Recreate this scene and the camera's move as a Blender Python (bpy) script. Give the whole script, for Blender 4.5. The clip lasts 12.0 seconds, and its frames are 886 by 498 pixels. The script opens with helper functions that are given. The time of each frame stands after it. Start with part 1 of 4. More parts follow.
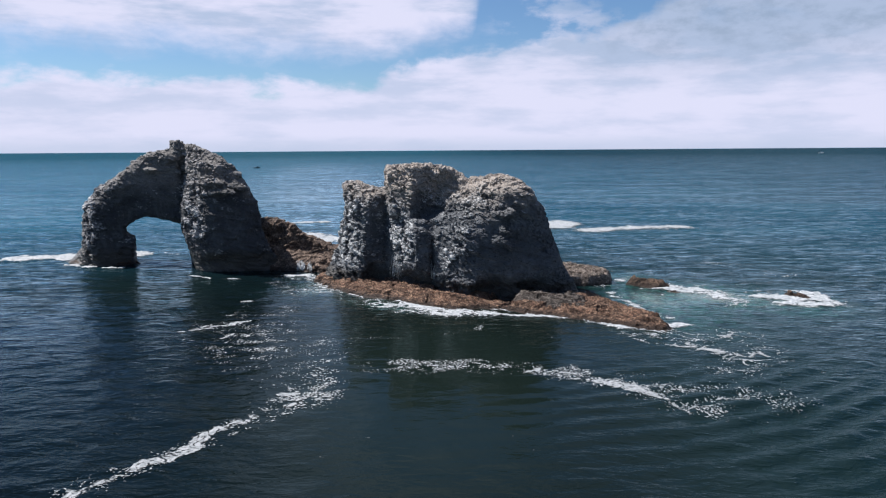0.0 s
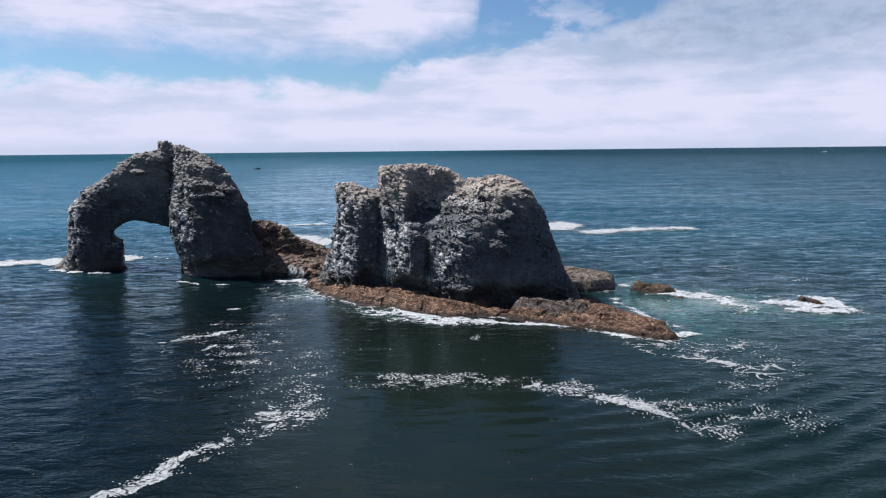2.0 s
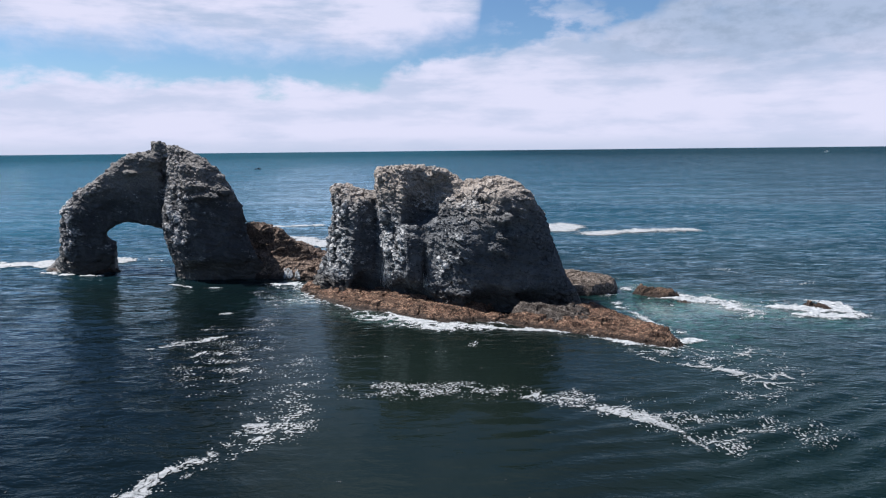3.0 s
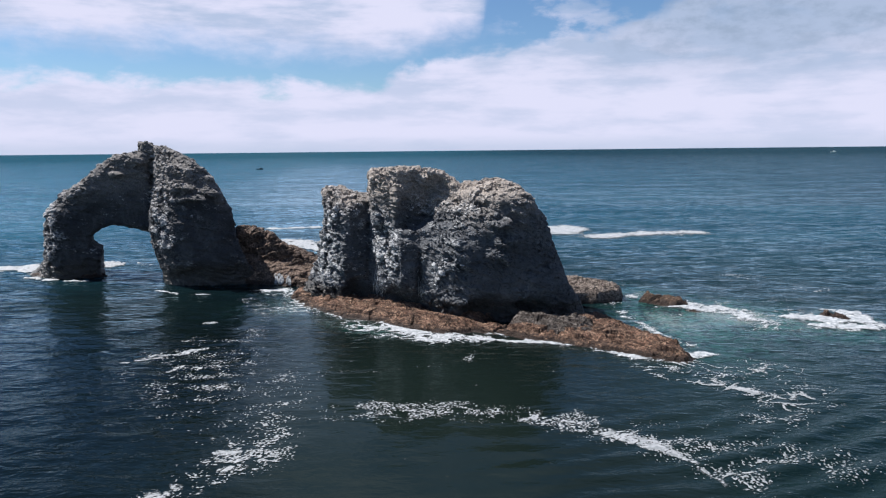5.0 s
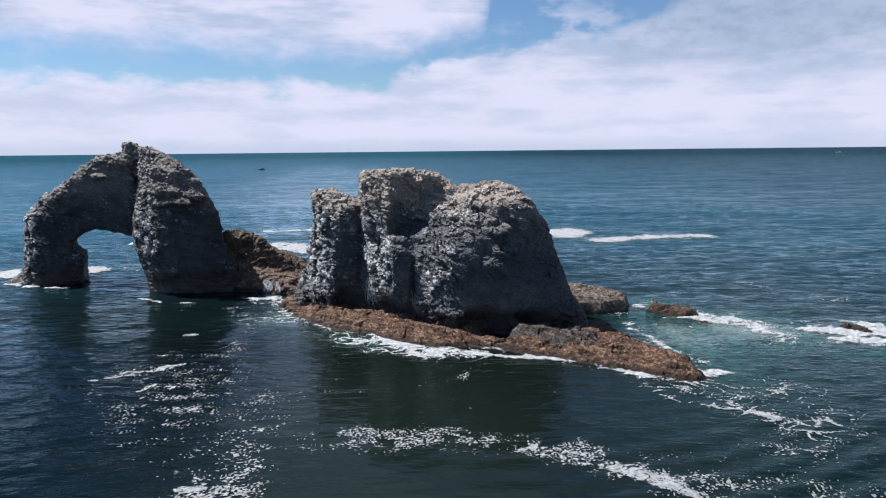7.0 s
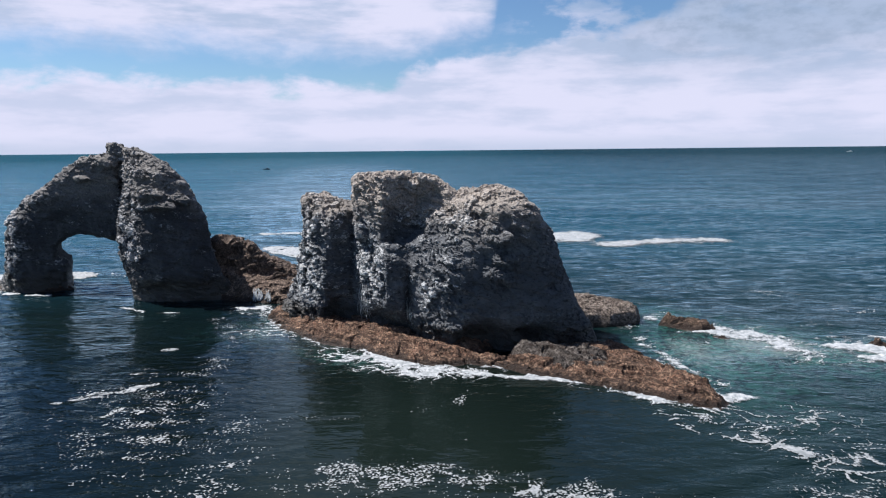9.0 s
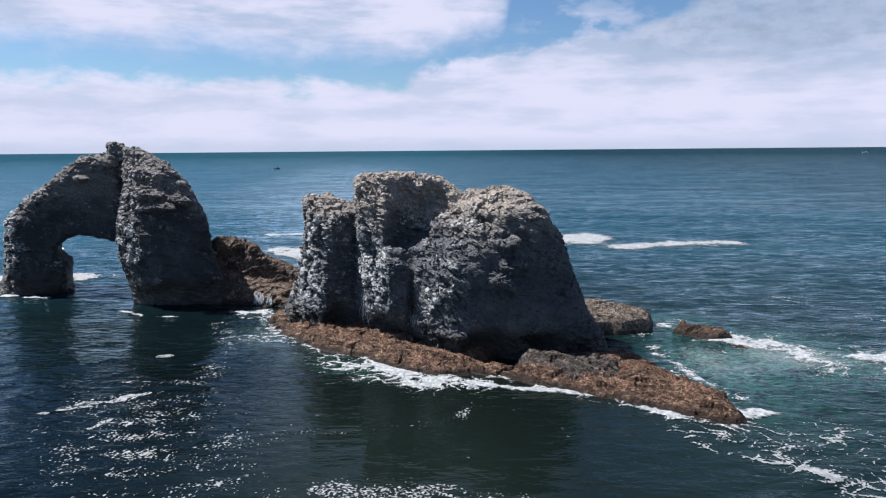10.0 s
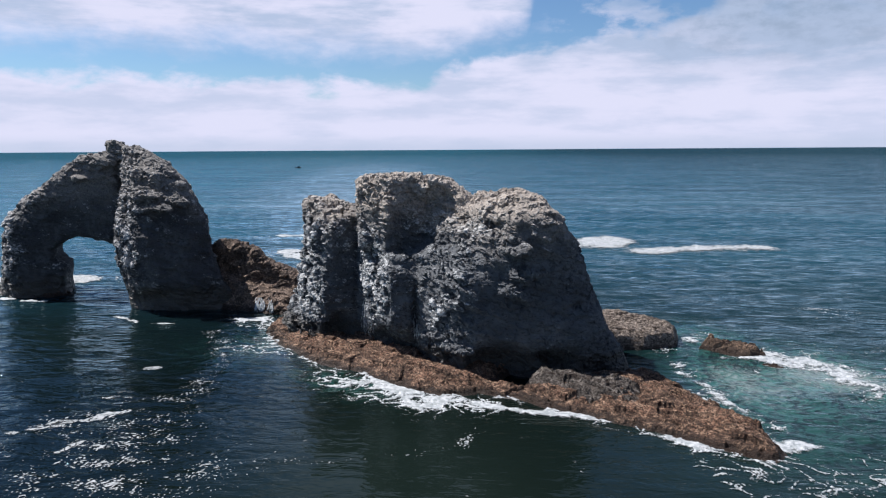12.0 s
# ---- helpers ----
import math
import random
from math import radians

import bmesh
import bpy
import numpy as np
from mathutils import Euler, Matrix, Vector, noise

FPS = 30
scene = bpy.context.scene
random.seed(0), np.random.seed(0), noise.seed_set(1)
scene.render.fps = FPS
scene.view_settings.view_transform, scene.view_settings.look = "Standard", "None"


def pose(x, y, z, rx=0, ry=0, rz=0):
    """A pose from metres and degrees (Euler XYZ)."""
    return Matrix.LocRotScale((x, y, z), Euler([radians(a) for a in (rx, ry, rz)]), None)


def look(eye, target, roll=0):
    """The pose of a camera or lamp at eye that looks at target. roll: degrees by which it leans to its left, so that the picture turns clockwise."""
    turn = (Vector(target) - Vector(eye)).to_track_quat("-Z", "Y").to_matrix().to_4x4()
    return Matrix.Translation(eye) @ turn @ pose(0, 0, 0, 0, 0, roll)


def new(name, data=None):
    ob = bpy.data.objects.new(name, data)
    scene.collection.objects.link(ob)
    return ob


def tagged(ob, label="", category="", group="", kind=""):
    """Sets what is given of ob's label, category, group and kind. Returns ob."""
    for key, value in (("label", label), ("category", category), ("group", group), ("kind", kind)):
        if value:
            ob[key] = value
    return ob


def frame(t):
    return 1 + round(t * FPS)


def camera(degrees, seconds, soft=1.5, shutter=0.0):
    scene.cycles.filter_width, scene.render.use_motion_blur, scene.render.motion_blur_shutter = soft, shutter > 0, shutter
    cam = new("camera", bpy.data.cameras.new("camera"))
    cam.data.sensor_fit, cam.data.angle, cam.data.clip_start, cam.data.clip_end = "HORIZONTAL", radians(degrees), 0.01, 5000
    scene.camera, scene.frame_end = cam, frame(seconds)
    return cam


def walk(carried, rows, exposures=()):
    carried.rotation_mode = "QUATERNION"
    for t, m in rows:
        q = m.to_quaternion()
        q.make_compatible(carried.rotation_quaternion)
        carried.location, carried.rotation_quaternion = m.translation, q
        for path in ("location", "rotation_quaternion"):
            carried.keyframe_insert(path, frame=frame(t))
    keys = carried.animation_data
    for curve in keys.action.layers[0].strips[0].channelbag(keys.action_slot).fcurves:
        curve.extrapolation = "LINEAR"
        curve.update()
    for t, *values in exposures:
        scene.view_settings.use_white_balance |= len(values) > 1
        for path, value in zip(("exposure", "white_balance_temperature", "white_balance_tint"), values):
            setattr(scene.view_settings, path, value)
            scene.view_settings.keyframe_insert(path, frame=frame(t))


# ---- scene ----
cam = camera(67.5, 12.0, soft=1.2)
PATH = [
    (0, (0.779, 1.465, 29.661), (0.723, 3.441, 29.355), -0.4),
    (0.5, (1.064, 2.854, 29.609), (1.006, 4.83, 29.304), -0.5),
    (1, (1.34, 4.286, 29.579), (1.28, 6.262, 29.275), -0.5),
    (1.5, (1.629, 5.782, 29.582), (1.567, 7.758, 29.278), -0.5),
    (2, (1.927, 7.283, 29.609), (1.863, 9.258, 29.304), -0.6),
    (2.5, (2.203, 8.872, 29.634), (2.137, 10.848, 29.329), -0.6),
    (3, (2.517, 10.461, 29.672), (2.449, 12.437, 29.367), -0.6),
    (5, (3.768, 16.881, 29.759), (3.688, 18.856, 29.454), -0.6),
    (5.5, (4.071, 18.582, 29.776), (3.987, 20.557, 29.471), -0.6),
    (6, (4.335, 20.328, 29.816), (4.248, 22.303, 29.51), -0.6),
    (6.5, (4.615, 22.077, 29.841), (4.526, 24.052, 29.535), -0.6),
    (7, (4.913, 23.885, 29.885), (4.822, 25.86, 29.581), -0.6),
    (9, (6.069, 31.741, 30.194), (5.957, 33.714, 29.888), -0.6),
    (9.5, (6.327, 33.749, 30.21), (6.2, 35.722, 29.904), -0.6),
    (10, (6.704, 35.731, 30.204), (6.56, 37.702, 29.898), -0.5),
    (10.5, (7.119, 37.733, 30.193), (6.958, 39.703, 29.887), -0.5),
    (11, (7.531, 39.668, 30.187), (7.353, 41.637, 29.881), -0.5),
    (11.5, (7.929, 41.472, 30.181), (7.735, 43.439, 29.875), -0.4),
    (12, (8.306, 43.232, 30.176), (8.096, 45.197, 29.868), -0.4),
]
walk(cam, [(t, look(eye, target, roll)) for t, eye, target, roll in PATH])

# ---- sky and sun ----
SUN_AZ, SUN_EL = radians(-73.0), radians(56.0)      # azimuth from the y axis, towards x
toward_sun = Vector((math.sin(SUN_AZ) * math.cos(SUN_EL), math.cos(SUN_AZ) * math.cos(SUN_EL), math.sin(SUN_EL)))
sun = new("sun", bpy.data.lights.new("sun", "SUN"))
sun.data.energy, sun.data.angle, sun.data.color = 5.0, radians(0.6), (1.0, 0.965, 0.935)
sun.matrix_world = look((0, 0, 200), Vector((0, 0, 200)) - toward_sun)


def nd(tree, kind, link=None, **values):
    """A node of a kind, with its settings and with inputs: (socket number or name) -> a socket or a value."""
    n = tree.nodes.new(kind)
    for key, value in values.items():
        setattr(n, key, value)
    for key, value in (link or {}).items():
        if isinstance(value, bpy.types.NodeSocket):
            tree.links.new(value, n.inputs[key])
        else:
            n.inputs[key].default_value = value
    return n


def op(tree, name, a, b=0.0, c=0.0):
    return nd(tree, "ShaderNodeMath", {0: a, 1: b, 2: c}, operation=name).outputs[0]


def step(tree, value, lo, hi, out_lo=0.0, out_hi=1.0):
    return nd(tree, "ShaderNodeMapRange", {0: value, 1: lo, 2: hi, 3: out_lo, 4: out_hi}, interpolation_type="SMOOTHSTEP").outputs[0]


def blend(tree, fac, a, b, how="MIX"):
    return nd(tree, "ShaderNodeMix", {0: fac, 6: a, 7: b}, data_type="RGBA", blend_type=how).outputs[2]


def grain(tree, vector, scale, detail=3.0, rough=0.5, distortion=0.0):
    return nd(tree, "ShaderNodeTexNoise", {"Vector": vector, "Scale": scale, "Detail": detail, "Roughness": rough, "Distortion": distortion}).outputs[0]


def curve(tree, value, points):
    """A smooth curve through points in 0..1."""
    n = nd(tree, "ShaderNodeFloatCurve", {1: value})
    c = n.mapping.curves[0]
    c.points[0].location, c.points[1].location = points[0], points[-1]
    for p in points[1:-1]:
        c.points.new(*p)
    n.mapping.update()
    return n.outputs[0]


scene.view_settings.exposure = 1.05
world = bpy.data.worlds.new("sky")
scene.world = world
world.use_nodes = True
wt = world.node_tree
wt.nodes.clear()
direction = nd(wt, "ShaderNodeTexCoord").outputs["Generated"]
xyz = nd(wt, "ShaderNodeSeparateXYZ", {0: direction}).outputs
azimuth = op(wt, "ARCTAN2", xyz[0], xyz[1])
flat_len = op(wt, "SQRT", op(wt, "ADD", op(wt, "MULTIPLY", xyz[0], xyz[0]), op(wt, "MULTIPLY", xyz[1], xyz[1])))
height = op(wt, "DIVIDE", xyz[2], op(wt, "MAXIMUM", flat_len, 0.02))
clear = nd(wt, "ShaderNodeTexSky", sky_type="NISHITA", sun_disc=False, sun_elevation=SUN_EL, sun_rotation=SUN_AZ, altitude=0.0, dust_density=0.2, ozone_density=2.0)
# clouds: coordinates along the horizon, stretched sideways
cloud_at = nd(wt, "ShaderNodeCombineXYZ", {0: azimuth, 1: op(wt, "MULTIPLY", height, 1.9), 2: 0.0}).outputs[0]
billow = op(wt, "SUBTRACT", grain(wt, cloud_at, 9.0, 6.0, 0.55, 0.3), 0.5)
fine = op(wt, "SUBTRACT", grain(wt, cloud_at, 26.0, 5.0, 0.6), 0.5)
# the clear lane between the low bank and the upper deck: its height above the horizon by azimuth
across = nd(wt, "ShaderNodeMapRange", {0: azimuth, 1: -0.7, 2: 0.7}).outputs[0]
bank_top = op(wt, "MULTIPLY", curve(wt, across, [(0.000, 0.385), (0.066, 0.400), (0.137, 0.405), (0.203, 0.415), (0.308, 0.376), (0.394, 0.390), (0.431, 0.486), (0.492, 0.554), (0.582, 0.632), (0.638, 0.660), (0.681, 0.742), (0.716, 0.874), (0.810, 0.893), (1.000, 0.893)]), 0.25)
deck_foot = op(wt, "MULTIPLY", curve(wt, across, [(0.000, 0.574), (0.065, 0.551), (0.166, 0.577), (0.309, 0.555), (0.370, 0.544), (0.431, 0.583), (0.486, 0.657), (0.513, 0.747), (0.528, 0.953), (0.608, 1.020), (0.763, 0.986), (1.000, 0.986)]), 0.25)
wander = op(wt, "ADD", op(wt, "MULTIPLY", billow, 0.075), op(wt, "MULTIPLY", fine, 0.035))
bank = step(wt, op(wt, "ADD", op(wt, "SUBTRACT", op(wt, "SUBTRACT", bank_top, 0.005), height), wander), -0.008, 0.016)
low_deck = step(wt, op(wt, "ADD", op(wt, "SUBTRACT", height, deck_foot), wander), -0.030, 0.034)
ragged = step(wt, op(wt, "ADD", billow, op(wt, "MULTIPLY", fine, 0.5)), -0.02, 0.16, 0.0, 0.7)
low_deck = op(wt, "MAXIMUM", low_deck, op(wt, "MULTIPLY", ragged, step(wt, across, 0.50, 0.60)))
bank = op(wt, "MAXIMUM", bank, low_deck)
open_patch = op(wt, "MULTIPLY", step(wt, grain(wt, cloud_at, 8.0, 5.0, 0.6, 0.4), 0.46, 0.66, 0.0, 0.6), op(wt, "MULTIPLY", step(wt, across, 0.56, 0.66), step(wt, height, 0.15, 0.20)))
bank = op(wt, "MULTIPLY", bank, op(wt, "SUBTRACT", 1.0, open_patch))
overhead = nd(wt, "ShaderNodeVectorMath", {0: direction, 1: nd(wt, "ShaderNodeCombineXYZ", {0: op(wt, "ADD", xyz[2], 0.25), 1: op(wt, "ADD", xyz[2], 0.25), 2: 1.0}).outputs[0]}, operation="DIVIDE").outputs[0]
# upper clouds out of view, added thicker to the right to brighten reflections
deck = step(wt, op(wt, "ADD", grain(wt, overhead, 1.7, 7.0, 0.55, 0.2), nd(wt, "ShaderNodeMapRange", {0: azimuth, 1: -0.55, 2: -0.05, 3: 0.0, 4: 0.18}).outputs[0]), 0.60, 0.80)
cover = nd(wt, "ShaderNodeMix", {0: op(wt, "MAXIMUM", step(wt, height, 0.20, 0.27), step(wt, op(wt, "ABSOLUTE", azimuth), 0.75, 1.15)), 2: bank, 3: deck}, data_type="FLOAT").outputs[0]
shade_at = nd(wt, "ShaderNodeCombineXYZ", {0: azimuth, 1: op(wt, "MULTIPLY", height, 4.4), 2: 3.0}).outputs[0]
shade = step(wt, grain(wt, shade_at, 6.0, 7.0, 0.58), 0.41, 0.66, 0.0, 1.0)
grey = op(wt, "MULTIPLY", shade, step(wt, height, 0.0, 0.2, 0.45, 1.0))
heavy = op(wt, "MULTIPLY", step(wt, across, 0.54, 0.74, 0.0, 1.0), step(wt, height, 0.07, 0.17))
grey = op(wt, "MINIMUM", op(wt, "ADD", grey, heavy), 1.0)
cloud = blend(wt, grey, (0.735, 0.748, 0.945, 1), (0.46, 0.555, 0.76, 1))
cloud = blend(wt, op(wt, "MULTIPLY", heavy, step(wt, fine, -0.12, 0.2, 0.3, 1.0)), cloud, (0.33, 0.42, 0.58, 1))
blue = blend(wt, 1.0, clear.outputs[0], (0.070, 0.087, 0.107, 1), "MULTIPLY")
sky_colour = blend(wt, cover, blue, cloud)
sky_colour = blend(wt, step(wt, height, 0.020, -0.002, 0.0, 0.6), sky_colour, (0.50, 0.58, 0.76, 1))     # haze along the horizon
nd(wt, "ShaderNodeOutputWorld", {0: nd(wt, "ShaderNodeBackground", {0: sky_colour, 1: 0.492}).outputs[0]})


# ---- materials ----
def material(name):
    m = bpy.data.materials.new(name)
    m.use_nodes = True
    t = m.node_tree
    return m, t, t.nodes["Principled BSDF"]


def attribute(tree, name):
    return nd(tree, "ShaderNodeAttribute", attribute_name=name).outputs["Fac"]


def bump(tree, heights, normal=None):
    """Bumps laid over one another: (height socket, strength, distance in metres)."""
    for h, strength, far in heights:
        link = {"Height": h, "Strength": strength, "Distance": far}
        if normal is not None:
            link["Normal"] = normal
        normal = nd(tree, "ShaderNodeBump", link).outputs[0]
    return normal


def rock_material(name, dark, mid, pale, crown, pale_amount=1.0, wet_top=2.5):
    m, t, bsdf = material(name)
    at = nd(t, "ShaderNodeTexCoord").outputs["Object"]
    z = nd(t, "ShaderNodeSeparateXYZ", {0: at}).outputs[2]
    stretched = nd(t, "ShaderNodeMapping", {0: at, 3: (1, 1, 0.35)}).outputs[0]
    big = grain(t, at, 0.16, 4, 0.6)
    seams = grain(t, stretched, 0.9, 6, 0.65, 0.6)
    small = grain(t, at, 3.2, 6, 0.7)
    colour = blend(t, step(t, big, 0.38, 0.62), (*dark, 1), (*mid, 1))
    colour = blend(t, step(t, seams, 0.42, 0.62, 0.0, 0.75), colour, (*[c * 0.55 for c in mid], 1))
    bent = nd(t, "ShaderNodeVectorMath", {0: nd(t, "ShaderNodeMapping", {0: at, 2: (0, radians(14), 0), 3: (1, 1, 1.7)}).outputs[0], 1: nd(t, "ShaderNodeTexNoise", {"Vector": at, "Scale": 1.6, "Detail": 4.0}).outputs["Color"]}, operation="ADD").outputs[0]
    pebbles = op(t, "SUBTRACT", 0.5, nd(t, "ShaderNodeTexVoronoi", {"Vector": bent, "Scale": 1.7, "Detail": 2.0, "Roughness": 0.6}).outputs[0])
    speckle = op(t, "ADD", op(t, "MULTIPLY", pebbles, 0.4), op(t, "MULTIPLY", op(t, "SUBTRACT", grain(t, bent, 2.3, 3, 0.6), 0.5), 2.2))
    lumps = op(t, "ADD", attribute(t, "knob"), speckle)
    # chalky flecks, with the sunlit crags painted pale along with them
    chalk_sun = op(t, "MULTIPLY", step(t, lumps, 0.15, 0.75, 0.0, pale_amount), step(t, z, 2.0, 7.0))
    colour = blend(t, chalk_sun, colour, (*pale, 1))
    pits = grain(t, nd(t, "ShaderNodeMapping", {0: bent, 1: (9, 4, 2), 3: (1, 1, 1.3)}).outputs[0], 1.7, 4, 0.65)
    # pits painted near black, the shade inside them put into the colour
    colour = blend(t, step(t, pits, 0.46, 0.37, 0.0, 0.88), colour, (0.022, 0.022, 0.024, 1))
    high = op(t, "ADD", z, op(t, "MULTIPLY", op(t, "SUBTRACT", big, 0.5), 9.0))
    # tan weathered crown, painted paler and warmer for the sun on the tops
    colour = blend(t, op(t, "MULTIPLY", step(t, high, 16.0, 24.0), step(t, small, 0.35, 0.6, 0.25, 0.9)), colour, (*crown, 1))
    tide = op(t, "ADD", z, op(t, "MULTIPLY", op(t, "SUBTRACT", seams, 0.5), 2.5))
    wet = step(t, tide, wet_top, wet_top - 1.3)
    colour = blend(t, wet, colour, (0.036, 0.033, 0.031, 1))
    t.links.new(colour, bsdf.inputs["Base Color"])
    t.links.new(nd(t, "ShaderNodeMapRange", {0: wet, 3: 0.88, 4: 0.45}).outputs[0], bsdf.inputs["Roughness"])
    bsdf.inputs["Specular IOR Level"].default_value = 0.3
    beds = grain(t, nd(t, "ShaderNodeMapping", {0: at, 2: (0, radians(12), 0), 3: (0.4, 0.4, 1.6)}).outputs[0], 1.5, 7, 0.72, 0.8)
    t.links.new(bump(t, [(beds, 0.6, 0.16), (pebbles, 0.6, 0.08), (pits, 0.6, 0.12), (small, 0.8, 0.07), (grain(t, at, 11.0, 4, 0.7), 0.6, 0.02)]), bsdf.inputs["Normal"])
    return m


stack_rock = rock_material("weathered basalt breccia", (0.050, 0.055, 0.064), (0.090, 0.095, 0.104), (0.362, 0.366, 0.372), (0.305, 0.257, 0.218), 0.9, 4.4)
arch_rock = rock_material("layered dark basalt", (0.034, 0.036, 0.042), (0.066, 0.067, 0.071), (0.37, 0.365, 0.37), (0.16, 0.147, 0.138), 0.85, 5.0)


def reef_material(name, low, high, crust, tide=1.35, beds=0.0):
    """Rock between the tides: brown weed, mussels and barnacles."""
    m, t, bsdf = material(name)
    at = nd(t, "ShaderNodeTexCoord").outputs["Object"]
    z = nd(t, "ShaderNodeSeparateXYZ", {0: at}).outputs[2]
    big, mid, small = grain(t, at, 0.25, 4, 0.6), grain(t, at, 1.3, 6, 0.7, 0.5), grain(t, at, 5.0, 6, 0.75)
    colour = blend(t, step(t, big, 0.36, 0.64), (*low, 1), (*high, 1))
    colour = blend(t, step(t, mid, 0.45, 0.62), colour, (*crust, 1))
    colour = blend(t, step(t, small, 0.53, 0.45, 0.0, 0.85), colour, (0.022, 0.015, 0.012, 1))
    warped = nd(t, "ShaderNodeVectorMath", {0: at, 1: nd(t, "ShaderNodeTexNoise", {"Vector": at, "Scale": 0.9, "Detail": 4.0}).outputs["Color"]}, operation="ADD").outputs[0]
    gaps = nd(t, "ShaderNodeTexVoronoi", {"Vector": nd(t, "ShaderNodeMapping", {0: warped, 3: (0.7, 1.5, 1.5)}).outputs[0], "Scale": 1.25}, feature="DISTANCE_TO_EDGE").outputs[0]
    # cracks painted near black, crevice shade put into the colour
    colour = blend(t, step(t, op(t, "ADD", gaps, op(t, "MULTIPLY", op(t, "SUBTRACT", small, 0.5), 0.22)), 0.06, -0.01), colour, (0.020, 0.014, 0.011, 1))
    bsdf.inputs["Specular IOR Level"].default_value = 0.2
    rim = op(t, "ADD", z, op(t, "MULTIPLY", op(t, "SUBTRACT", mid, 0.5), 2.0))
    wet = step(t, rim, tide, tide - 0.9)
    lines = grain(t, nd(t, "ShaderNodeMapping", {0: at, 3: (0.2, 1.0, 1.0)}).outputs[0], 1.8, 6, 0.7, 0.6)
    colour = blend(t, step(t, lines, 0.50, 0.40, 0.0, beds), colour, (0.030, 0.019, 0.014, 1))
    colour = blend(t, wet, colour, (0.026, 0.016, 0.012, 1))
    t.links.new(colour, bsdf.inputs["Base Color"])
    t.links.new(nd(t, "ShaderNodeMapRange", {0: wet, 3: 0.85, 4: 0.5}).outputs[0], bsdf.inputs["Roughness"])
    t.links.new(bump(t, [(lines, beds, 0.5), (gaps, 0.7, 0.3), (mid, 0.8, 0.45), (small, 1.0, 0.30), (grain(t, at, 14.0, 4, 0.7), 0.8, 0.06)]), bsdf.inputs["Normal"])
    return m


shelf_rock = reef_material("weed and mussel covered shelf", (0.105, 0.058, 0.040), (0.25, 0.138, 0.092), (0.40, 0.258, 0.178), 1.1, 0.75)
ridge_rock = reef_material("dark brown ridge rock", (0.07, 0.052, 0.043), (0.20, 0.14, 0.108), (0.34, 0.25, 0.2))
reef_rock = reef_material("brown tidal reef rock", (0.11, 0.072, 0.052), (0.19, 0.125, 0.088), (0.24, 0.165, 0.12))
ledge_rock = reef_material("dark grey broken ledge", (0.075, 0.066, 0.060), (0.14, 0.122, 0.11), (0.24, 0.21, 0.19), 0.9, 0.8)
slab_rock = reef_material("grey brown tidal slab", (0.19, 0.155, 0.135), (0.29, 0.24, 0.205), (0.42, 0.35, 0.30), 0.9, 0.6)


